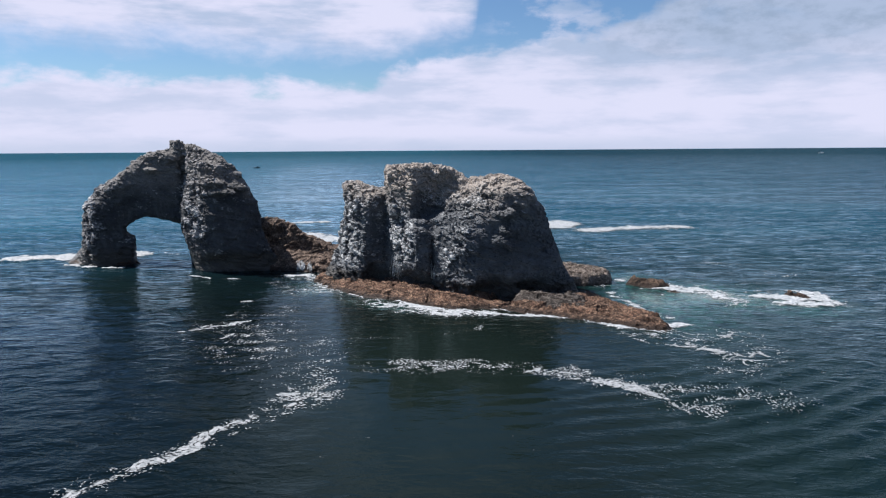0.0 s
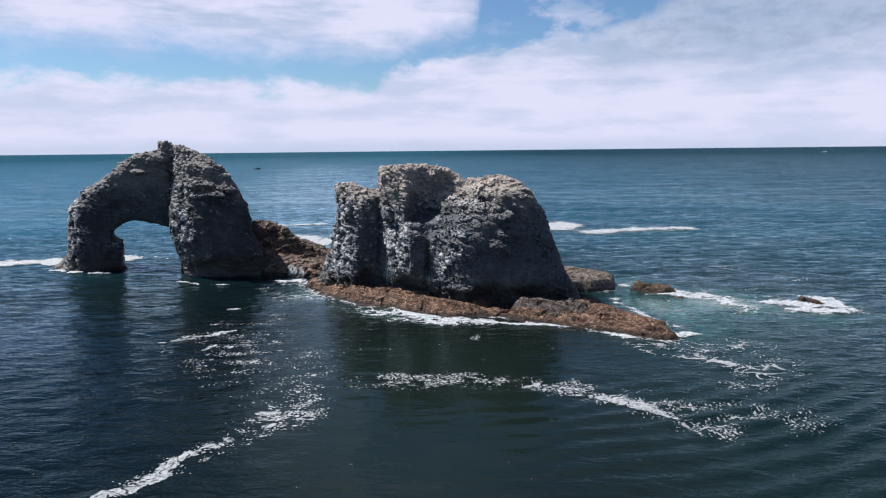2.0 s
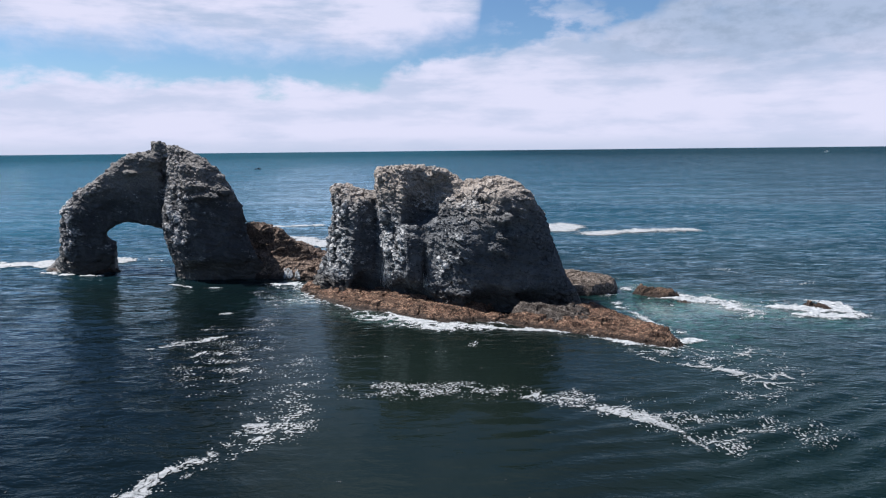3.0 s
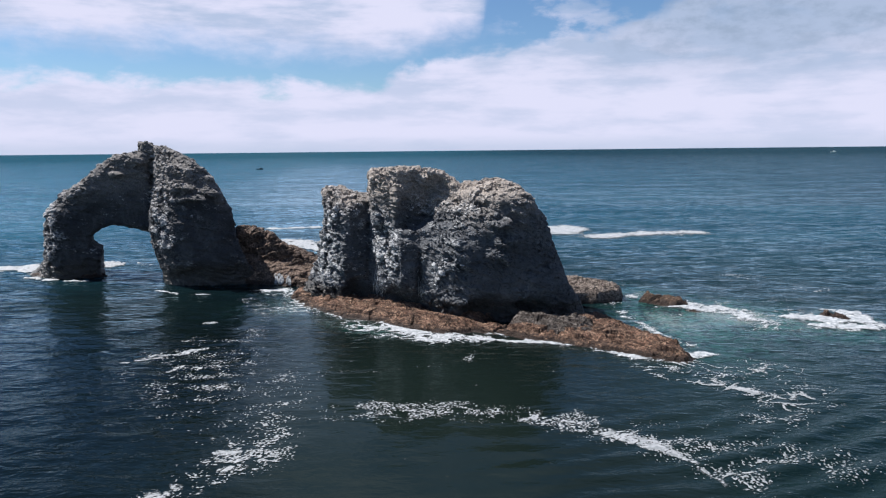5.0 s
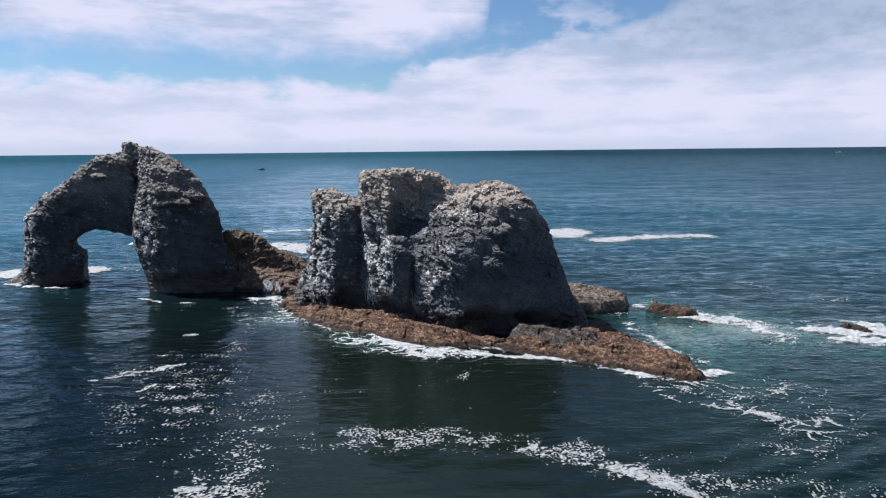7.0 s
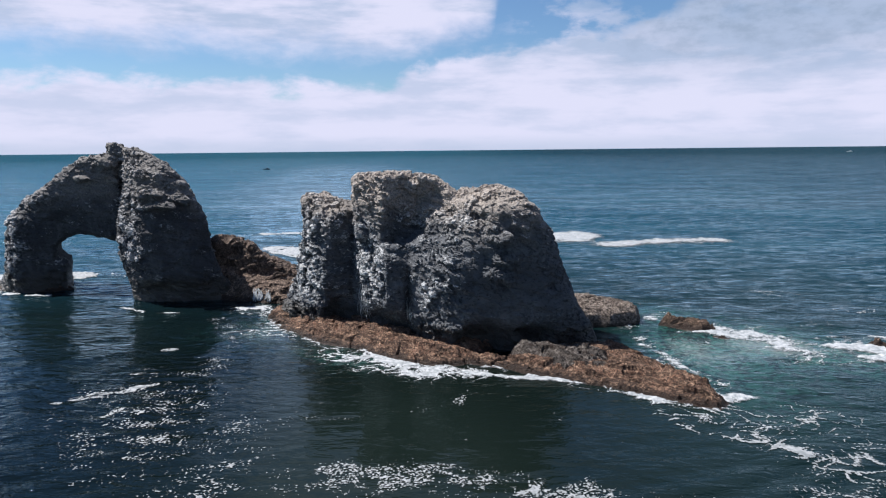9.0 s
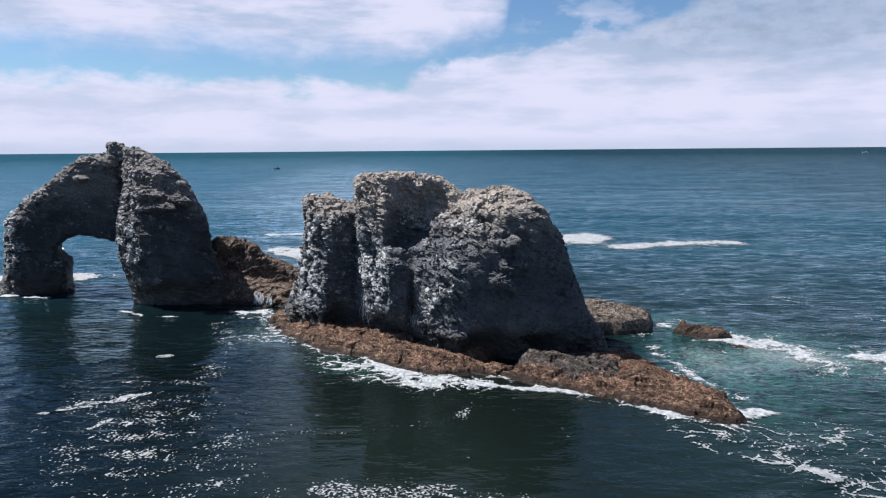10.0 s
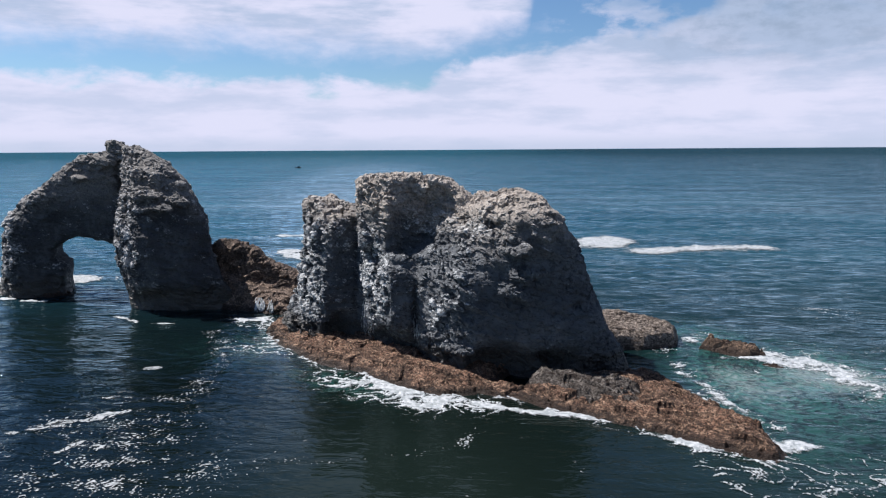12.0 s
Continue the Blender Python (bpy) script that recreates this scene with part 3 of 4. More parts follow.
def sea_lines(lo, hi, pitch, reach):
    core = list(np.arange(lo, hi, pitch))
    out, gap = [], pitch
    p = hi
    while p < reach:
        out.append(min(p, reach))
        gap *= 1.12
        p += gap
    inn, gap, p = [], pitch, lo - pitch
    while p > -reach:
        inn.append(max(p, -reach))
        gap *= 1.12
        p -= gap
    return np.array([-reach] + inn[::-1] + core + out + [reach])


gx, gy = np.unique(sea_lines(-150, 200, 0.55, 4900)), np.unique(sea_lines(30, 340, 0.42, 4900))
sx, sy = np.meshgrid(gx, gy, indexing="ij")
ids = np.arange(sx.size).reshape(sx.shape)
quads = np.stack([ids[:-1, :-1], ids[1:, :-1], ids[1:, 1:], ids[:-1, 1:]], -1).reshape(-1, 4)
milk = 0.9 * bump_at(sx, sy, 50, 133, 7, 10) + 0.45 * bump_at(sx, sy, 40, 124, 8, 12) + 0.5 * bump_at(sx, sy, 36, 130, 5, 12) + 0.6 * bump_at(sx, sy, 38, 149, 6, 7) + 0.15 * bump_at(sx, sy, 46, 128, 18, 16) + 0.7 * bump_at(sx, sy, 63, 125, 9, 9) + 0.18 * bump_at(sx, sy, 40, 108, 8, 8) + 0.4 * bump_at(sx, sy, -31, 139, 7, 8) + 0.5 * bump_at(sx, sy, -13, 123.5, 8, 3.4, -0.45)
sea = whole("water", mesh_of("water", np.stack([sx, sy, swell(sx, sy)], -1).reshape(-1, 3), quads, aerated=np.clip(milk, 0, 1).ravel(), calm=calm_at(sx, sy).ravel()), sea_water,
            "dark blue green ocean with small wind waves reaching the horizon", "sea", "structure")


# ---- the large stack ----
STACK = pose(0, 130, 0, 0, 0, -28.36)


def stack_shape(u, v, z):
    z = z + 1.1 * np.clip((z - 8) / 12, 0, 1)
    shoulder = mass(u, v, z, [(-37, -3), (-33, 2.5), (-30, 7.8), (-29, 13.5), (-27.4, 17), (-28.0, 22.2), (-25.4, 22.8), (-22, 21.4), (-17, 21.6), (-13, 21), (-10, -3)], relief(u, z, [
        (2, [(-36, 2), (-29, -2.6), (-23.5, -2.8), (-21, 0.4), (-16.5, 1.4)]), (7, [(-33, 3), (-26, -1.6), (-22.4, -2.8), (-17.2, 1.2)]),
        (13, [(-31, 2.5), (-24, -1.6), (-22, -2.2), (-17, 1.8)]), (18, [(-31, 2.5), (-24.5, -1.6), (-21, -1.4), (-17, 2.0)]), (23, [(-29, 1.5), (-25, 0.6), (-21, 1.0), (-17, 3)])]), 13, 0.0, 1.1)
    crest = mass(u, v, z, [(-16.6, -3), (-16.6, 16), (-17.4, 26.4), (-10, 26.7), (-4, 26.4), (-0.6, 26.0), (2.5, 24.0), (7, 21), (9, -3)], relief(u, z, [
        (16, [(-17, 1.6), (-11, -0.8), (-8.6, 1.4), (-4.5, 4.6), (4, 5)]), (22, [(-17, 0.6), (-10.4, -0.9), (-8.6, 1.6), (-4.5, 5.0), (4, 5.4)]), (26, [(-17, 0.2), (-10.4, 1.0), (-6, 4.2), (4, 6)])]), 15, 0.0, 0.8)
    front = relief(u, z, [
        (1.5, [(-17, 1.4), (-14, 1.2), (-8, 0.6), (-6, 0.4), (-4, -1.6), (2, -2.4), (4.5, -0.4), (8, 1.8), (14, 2.8), (20, 5.4), (27, 10)]),
        (6, [(-17, 0.8), (-14, -1.6), (-9.6, -3.6), (-6.6, -1.6), (-5.6, -1.2), (-1, -2.8), (1.5, -3.0), (4, -2.2), (8, -0.6), (14, 1.3), (20, 4.6), (27, 10)]),
        (12.5, [(-17, 0.8), (-14, -1.2), (-9.6, -3.2), (-6.6, -1.5), (-5.6, -1.2), (-1, -2.5), (1.2, -2.9), (4, -2.1), (8, -0.6), (12, 1.1), (17, 3.5), (21, 6.8), (27, 10)]),
        (15.5, [(-17, 1.6), (-14, 0.2), (-9.6, -1.6), (-5.6, -0.4), (-1, -0.5), (2, -1.6), (5, -1.2), (8, -0.4), (12, 0.9), (17, 3.2), (21, 7)]),
        (18.5, [(-17, 3), (-9.5, 2.6), (-4, 2.4), (0, 2.0), (3, 0.4), (5, -0.5), (8.5, -0.5), (12, 0.8), (17, 3.4), (21, 8)]),
        (21.5, [(-4, 4.2), (0, 3.8), (3, 3.2), (6, 1.4), (10, 0.2), (14, 1.4), (18, 4.4), (21, 8)]), (25, [(-4, 5.5), (2, 5), (6, 3.8), (10, 3.0), (14, 3.8), (20, 8)])])
    buttress = mass(u, v, z, [(-16.4, -3), (-16.2, 12.6), (-14.4, 14.4), (-10.3, 16), (-7.3, 15.9), (-4.5, 17.6), (-2, 19.4), (3, 20), (5, -3)], front, 10, 0.0, 0.9)
    dome = mass(u, v, z, [(-4, -3), (-3, 18), (-1.5, 20.8), (1.5, 22.6), (4, 23.7), (8.5, 24.4), (11.4, 24.7), (14.7, 23.8), (17.4, 21.1), (20.7, 15.4), (22.4, 10.4), (24.1, 6.4), (26.9, 2.5), (29, -3)], front, 17, 0.0, 1.9)
    d = smooth_min(smooth_min(shoulder, crest, 0.7), smooth_min(dome, buttress, 1.0), 0.6)
    # crags that stand out of the shaded face, and boulders at its foot
    for c, r in (((10.2, 0.5, 14.6), (2.0, 1.1, 0.7)), ((9.0, 0.2, 12.4), (1.4, 1.0, 0.6)), ((11.2, 1.1, 11.4), (1.2, 0.9, 0.5)), ((9.6, -0.3, 18.2), (2.3, 1.2, 0.7)), ((-2.0, -2.4, 5.0), (2.2, 0.9, 0.7)), ((1.2, -2.6, 3.9), (2.4, 0.9, 0.7)), ((-4.0, -1.8, 3.2), (1.6, 0.9, 0.7)),
                 ((-28, -1.8, 2.6), (2.8, 1.2, 1.5)), ((-15.0, 0.4, 17.5), (1.2, 1.4, 1.6))):
        d = smooth_min(d, boulder(u, v, z, c, r), 0.5)
    # gullies and the hollows of the undercut foot
    for c, r in (((-16.9, -0.6, 8), (0.9, 2.0, 8)), ((-17.3, -0.6, 22), (0.8, 3.0, 5.5)), ((-5.8, -1.4, 6), (0.7, 1.7, 6)), ((-19.4, -2.0, 3.4), (3.2, 3.0, 2.0)), ((-10.6, -3.2, 3.2), (4.6, 3.6, 2.5)),
                 ((9.6, -1.6, 1.6), (7.2, 3.8, 3.6)), ((19.0, 2.6, 3.2), (6.0, 2.6, 1.6))):
        d = smooth_max(d, -boulder(u, v, z, c, r), 0.7)
    return d


def stack_crag(u, z):
    return np.clip(0.16 + 0.75 * bump_at(u, z, -27, 12, 4.2, 13) + 0.5 * bump_at(u, z, -28, 3, 6, 5) + 0.5 * bump_at(u, z, -22, 20, 5, 4) + 0.85 * bump_at(u, z, -12.3, 9.5, 3.0, 5.5) + 0.6 * bump_at(u, z, -12, 23, 5, 5) + 0.5 * bump_at(u, z, -5, 26, 8, 2)
                   + 0.6 * bump_at(u, z, -1, 11, 4.0, 5.5) + 0.6 * bump_at(u, z, 2, 19, 8, 3.2) + 0.5 * bump_at(u, z, 9, 22.5, 8, 2.6) + 0.5 * bump_at(u, z, 10.5, 13.5, 2.4, 3.4) + 0.5 * bump_at(u, z, 15, 5, 1.5, 1.5) + 0.6 * bump_at(u, z, 0, 3, 6, 2.5) + 0.6 * bump_at(u, z, 20, 1.5, 6, 2)
                   + 0.4 * bump_at(u, z, 19, 17, 3, 7), 0, 1.15)


sea_stack = thing("sea_stack", STACK, "massive dark grey rock stack with pale crags above a brown shelf", "sea stack")
verts, quads, knob = carve(stack_shape, (-42, -9, -3.2), (33, 19, 29), 0.15, stack_crag, 1.0, 0.4, 0.3, 3.0, 0.6)
STACK_SKIN = verts
across, up = verts[:, 0] + 0.6 * verts[:, 1], verts[:, 2]
# sunlit faces painted paler, the dome's shaded face darker, through knob
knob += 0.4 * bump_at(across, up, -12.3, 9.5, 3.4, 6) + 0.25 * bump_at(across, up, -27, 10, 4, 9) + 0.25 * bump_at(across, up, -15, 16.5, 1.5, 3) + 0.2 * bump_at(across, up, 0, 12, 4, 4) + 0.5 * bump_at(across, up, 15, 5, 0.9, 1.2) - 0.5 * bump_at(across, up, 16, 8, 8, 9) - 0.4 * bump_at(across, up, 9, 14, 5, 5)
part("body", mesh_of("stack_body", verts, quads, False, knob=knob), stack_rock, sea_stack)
verts, quads = ledge([(-38.5, 1.6), (-34.6, -2.4), (-27.5, -5.8), (-18.7, -8.2), (-12.5, -8.6), (-7.3, -8.9), (-0.2, -9.6), (5.0, -9.2), (7.6, -6.2), (8.6, -2), (7, 5), (-20, 8), (-36, 8)], 1.9, 2.2, 0.13, 2.0, 0.6)
part("tidal_shelf", mesh_of("tidal_shelf", verts, quads, False), shelf_rock, sea_stack, "ochre brown shelf crusted with mussels and weed")
verts, quads = ledge([(4, -3.8), (5, -6.4), (9.5, -5.3), (13.7, -4.9), (19.2, -5.4), (26.8, -5.3), (33.7, -5.5), (41.2, -5.8), (41.7, -3.0), (38.8, 1.3), (34.9, 4.1), (30.2, 8.2), (24, 13), (17, 7), (12.5, -1.8), (8, -2.8)], 2.3, 3.0, 0.13, 6.0, 0.55)
part("tidal_tongue", mesh_of("tidal_tongue", verts, quads, False), shelf_rock, sea_stack, "long brown tongue of layered rock running into the water")
verts, quads = ledge([(11.5, -0.5), (14, -2.4), (18, -3.2), (22.5, -3.4), (27.5, -2.4), (27, 0.5), (25, 4), (14, 3)], 2.7, 0.9, 0.13, 11.0, 0.6, 0.0, 0.6)
part("upper_ledge", mesh_of("upper_ledge", verts, quads, False), ledge_rock, sea_stack, "grey broken ledge above the brown tongue")

# ---- the arch ----
ARCH = pose(-80, 167, 0, 0, 0, -12.1)


def arch_shape(u, v, z):
    z = z + 0.3 * np.clip((z - 14) / 12, 0, 1)
    ring = outline(u, z, [(-24.5, -3), (-22.3, 0.6), (-19.2, 3.9), (-18.3, 9.9), (-17, 15.1), (-13, 19), (-7.6, 22), (-1.4, 26.2), (3.8, 28.8), (9.6, 29.6), (9.8, 31.8), (11.5, 31.6), (14.6, 30.7), (17.7, 30.6), (24.6, 27.6), (27.6, 24.8), (30.5, 20.6), (32.5, 16.4), (33, 10.9), (35.6, 5.4), (38.5, 1.4), (40, -3)])
    hole = outline(u, z, [(-3.2, -4), (-3.0, 6.3), (-5.6, 7.4), (-5.4, 9.5), (-2.4, 11.6), (1.3, 12.2), (7.5, 11.6), (12, 10.4), (14, 6.2), (15, 1.9), (16, -4)])
    front = relief(u, z, [(4, [(-24, -0.5), (-15.6, -4.8), (-12, -3.4), (-5, 0.2), (4, 1.6), (14, 2.6), (40, 2)]), (13, [(-20, -1.5), (-14.6, -4.6), (-10.5, -2.6), (-3, 0.6), (6, 1.6), (14, 3.0), (40, 2)]),
                          (20, [(-16, -1), (-9, -2.6), (-4, -1.0), (3, 0.6), (10, 2.2), (14, 3.4), (40, 2)]), (29, [(-10, -1.8), (0, 0.2), (6, 1.4), (12, 2.8), (14, 3.4), (40, 3)])])
    d = smooth_max(smooth_max(ring, -hole, 0.7), smooth_max(front - v, v - 10.0, 2.0), 1.6)
    pillar = mass(u, v, z, [(14.6, -3), (13.9, 1), (13.0, 4.7), (11.5, 8.6), (11.1, 13.6), (12.0, 17.5), (13.4, 23), (14.4, 27.5), (14.2, 30.4), (18.0, 29.8), (24.0, 27.2), (27.4, 24.6), (30.3, 20.5), (32.4, 16.2), (33, 10.8), (35.5, 5), (38, 1.5), (39, -3)], relief(u, z, [
        (1.5, [(11, -2.5), (15, -4.0), (20, -4.2), (28, -2.4), (38, 1.6)]), (6, [(11, -3.2), (17, -6.4), (21, -6.2), (28, -3.6), (38, 1.5)]), (14, [(11, -3.2), (16.4, -6.6), (19, -6.3), (28, -3.0), (34, 1.5)]),
        (20, [(12, -1.6), (17, -5.2), (21, -4.6), (28, -2.0), (33, 2)]), (25, [(13, 0.0), (17, -2.6), (22, -2.2), (29, 1.2)]), (30, [(13, 2.8), (18, 1.0), (24, 1.6)])]), 8, 0.0, 1.0)
    d = smooth_min(d, pillar, 0.5)
    for c, r in (((-19.5, 0.5, -0.4), (4.0, 4.6, 1.3)), ((22, -5.6, 19.6), (3.6, 1.4, 0.8)), ((18.5, -4.6, 21.6), (2.6, 1.4, 0.8)), ((27, -2.2, 20.4), (2.4, 1.3, 0.9)), ((2, 0.8, 24.4), (2.4, 1.2, 0.9)), ((8, 2.4, 27.6), (2.0, 1.3, 1.4))):
        d = smooth_min(d, boulder(u, v, z, c, r), 0.6)
    for c, r in (((12.6, 1.2, 26), (1.0, 2.6, 5)), ((26, -6.0, 1.6), (9.5, 2.8, 3.4)), ((25, -4.4, 23.4), (4.0, 1.6, 1.4))):
        d = smooth_max(d, -boulder(u, v, z, c, r), 0.8)
    return d


def arch_crag(u, z):
    edge = 13.4 - 0.12 * np.abs(z - 11) + 0.2 * np.maximum(z - 16, 0)
    return np.clip(0.15 + 0.85 * np.exp(-((u - edge - 1.5) / 3.4) ** 2) * np.clip((z - 5) / 4, 0, 1) + 0.6 * bump_at(u, z, 22, 22, 8, 5) + 0.7 * bump_at(u, z, -16, 10, 3.2, 12) + 0.6 * bump_at(u, z, -11, 20, 6, 4) + 0.6 * bump_at(u, z, 1, 27.5, 8, 3.4) + 0.4 * bump_at(u, z, 33, 14, 3, 10) + 0.25 * bump_at(u, z, 17, 5, 5, 3), 0, 1.1)


verts, quads, knob = carve(arch_shape, (-28, -11, -3.2), (43, 13, 34), 0.19, arch_crag, 0.9, 0.7, 0.25, 40.0, 0.8)
across, up = verts[:, 0] + 0.8 * verts[:, 1], verts[:, 2]
# sunlit edges of pillar and leg painted paler, the pillar's shaded side darker
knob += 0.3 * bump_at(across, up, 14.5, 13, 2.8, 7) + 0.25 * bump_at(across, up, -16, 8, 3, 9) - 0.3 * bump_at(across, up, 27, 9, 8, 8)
sea_arch = thing("sea_arch", ARCH, "dark layered rock arch with a rounded opening, standing in the sea", "sea arch")
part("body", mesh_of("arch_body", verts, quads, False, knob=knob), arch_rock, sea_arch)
verts, quads = ledge([(-24, 0), (-20, -3.2), (-12, -3.6), (-5, -2.5), (-4, 2), (-12, 6), (-22, 4)], 0.8, 1.0, 0.22, 5.0, 0.6)
part("tidal_ledge", mesh_of("tidal_ledge", verts, quads), reef_rock, sea_arch, "low brown ledge at the foot")

# ---- the low ridge between arch and stack ----
RIDGE = pose(-41, 164.5, 0, 0, 0, -12.0)


def ridge_shape(u, v, z):
    back = mass(u, v, z, [(-14, -3), (-13, 8), (-9, 11.7), (-5, 11.9), (0.5, 10.1), (2.8, 7.8), (8.7, 5.8), (14, 4.6), (22, 2.5), (24, -3)], 0.0, 8, 0.1, 1.5)
    front = mass(u, v, z, [(-15, -3), (-13, 6.5), (-7, 5.6), (0, 4.2), (5, 3.4), (10, 3.2), (17, 2.2), (20, -3)], -6.0, 5, 0.75, 1.2)
    d = smooth_min(back, front, 0.8)
    return smooth_max(d, -boulder(u, v, z, (3, -2.0, 5.4), (6.5, 2.8, 1.7)), 0.6)


verts, quads, knob = carve(ridge_shape, (-18, -10, -3), (27, 12, 14.5), 0.21, lambda u, z: 0.42 + 0 * u, 0.95, 0.4, -0.3, 90.0, 0.55)
RIDGE_SKIN = verts
whole("rock_ridge", mesh_of("rock_ridge", verts, quads, False, knob=knob), ridge_rock, "low brown rock ridge with a dark hollow, linking arch and stack", "rock", m=RIDGE)

# ---- low rocks beyond the shelf ----
LOW = "low rocks awash off the stack"
for name, label, pts, top, rise, crag, mat in (
        ("rock_slab", "flat grey brown rock slab with a steep edge above the surf", [(18, 139), (27.8, 140.4), (33, 142.6), (34.4, 147), (31, 153), (25, 156), (18, 154)], 2.6, 0.5, 0.33, slab_rock),
        ("low_rock", "long low brown rock with white water running off it", [(36, 142), (38.5, 140), (42, 138.2), (44.4, 138.6), (43.6, 141.4), (38.4, 146)], 1.5, 0.7, 0.6, reef_rock),
        ("small_rock", "small dark rock tip wet with foam", [(41.8, 135.4), (44.6, 133.6), (45.6, 134.4), (43.4, 136.4)], 0.5, 0.6, 0.7, reef_rock),
        ("awash_rock", "dark rock barely above water inside a ring of surf", [(64, 130), (67.4, 127.6), (69, 129), (66.5, 132.4), (64.4, 132.4)], 0.8, 0.7, 0.7, reef_rock)):
    c = np.mean(pts, 0)
    verts, quads = ledge([(a - c[0], b - c[1]) for a, b in pts], top, rise, 0.14, c[0], crag, 0.0, 0.5)
    whole(name, mesh_of(name, verts, quads, False), mat, label, "rock", group=LOW, m=pose(c[0], c[1], 0))


# ---- foam ----
def along(x, y, points, width):
    """1 on a line through points, falling to 0 at a width from it."""
    best = np.full(x.shape, 1e9)
    for (ax, ay), (bx, by) in zip(points, points[1:]):
        h = np.clip(((x - ax) * (bx - ax) + (y - ay) * (by - ay)) / ((bx - ax) ** 2 + (by - ay) ** 2), 0, 1)
        best = np.minimum(best, np.hypot(x - ax - h * (bx - ax), y - ay - h * (by - ay)))
    return np.exp(-(best / width) ** 2)


def none(x, y):
    return np.zeros(x.shape)


def foam(name, label, low, high, mat, raft=none, flake=none, lace=none, cell=0.075, thick=0.03, seed=0.0, edge=3.2, torn=1.0, cracks=1.0, fleck=1.0):
    """Foam on the water, as one broken sheet with an uneven top: solid rafts, loose flakes and a lacy web, each by its own density."""
    gx, gy = np.arange(low[0], high[0], cell), np.arange(low[1], high[1], cell)
    x, y = np.meshgrid(gx, gy, indexing="ij")
    x = x + 0.5 * cell * perlin(x * 2.3, y * 2.3, 11)
    y = y + 0.5 * cell * perlin(x * 2.3, y * 2.3, 17)
    clump = np.clip(0.85 + 1.2 * torn * perlin(x / 4.2 + seed, y / 3.2, seed + 4), 0.3, 1.3)
    speck = perlin(x / 0.27, y / 0.33, seed + 3) + 0.5 * perlin(x / 0.15, y / 0.17, seed + 6)
    wx, wy = x + 1.4 * perlin(x / 3.0, y / 3.0, seed), y + 1.4 * perlin(x / 3.0, y / 3.0, seed + 5)
    # rafts: rounded blobs, split by thin dark cracks
    solid = raft(x, y) * clump - 0.5 + torn * (0.75 * perlin(x / 1.7, y / 1.3, seed + 2) + 0.4 * perlin(x / 0.7, y / 0.55, seed + 13) + 0.12 * speck)
    crack = np.minimum(np.abs(perlin(wx / 1.3, wy / 0.9, seed + 15)) * 2.6, np.abs(perlin(wx / 0.6, wy / 0.45, seed + 18)) * 2.2 + 0.12)
    solid = np.minimum(solid, crack - 0.10 + 3.0 * (1 - cracks) + 0.5 * np.maximum(raft(x, y) - 1.1, 0))
    # flakes, longer across than along, gathered in drifts
    drift = np.clip(0.7 + 1.7 * perlin((x + 0.5 * y) / 4.5, (y - 0.3 * x) / 2.2, seed + 7) + 0.9 * perlin(x / 1.5, y / 1.2, seed + 12), 0.0, 1.3)
    many = flake(x, y) * drift
    loose = np.maximum(0.8 * perlin(x / 0.32 / fleck, y / 0.30 / fleck, seed + 21) + 0.5 * perlin(x / 0.17 / fleck, y / 0.15 / fleck, seed + 23) - 0.66 + 0.62 * np.sqrt(np.clip(many, 0, 1)),
                       0.9 * perlin(x / 0.7 / fleck, y / 0.55 / fleck, seed + 25) + 0.35 * perlin(x / 0.26 / fleck, y / 0.2 / fleck, seed + 27) - 0.76 + 0.60 * np.sqrt(np.clip(many, 0, 1)))
    loose = np.where(many > 0.04, loose * 1.6, -1)
    web = np.minimum(np.abs(perlin(wx / 2.2, wy / 1.6, seed + 1)) * 2.4, np.abs(perlin(wx / 1.0, wy / 0.8, seed + 9)) * 2.4 + 0.25) + 0.7 * np.maximum(speck, -0.1)
    field = np.maximum(np.maximum(solid, loose), 0.9 * lace(x, y) * clump - 1.7 * web - 0.18)
    on = field > -0.08
    ids = np.arange(x.size).reshape(x.shape)
    cells = on[:-1, :-1].astype(int) + on[1:, :-1] + on[1:, 1:] + on[:-1, 1:] >= 3
    quads = np.stack([ids[:-1, :-1], ids[1:, :-1], ids[1:, 1:], ids[:-1, 1:]], -1)[cells]
    used, quads = np.unique(quads, return_inverse=True)
    z = swell(x, y) + 0.05 + thick * np.clip(field * 2, 0, 1) * (0.6 + 1.4 * np.abs(perlin(x / 0.9, y / 0.9, seed + 8)))
    verts = np.stack([x.ravel(), y.ravel(), z.ravel()], 1)[used]
    return whole(name, mesh_of(name, verts, quads.reshape(-1, 4), cover=np.clip((field.ravel()[used] + 0.08) * edge, 0, 1)), mat, label, "foam", "stuff")


STREAK = [(-33, 54), (-31.1, 57.1), (-28.6, 60.4), (-26.7, 63.4), (-25.6, 66.8), (-23.9, 68.8), (-21.4, 71.8)]
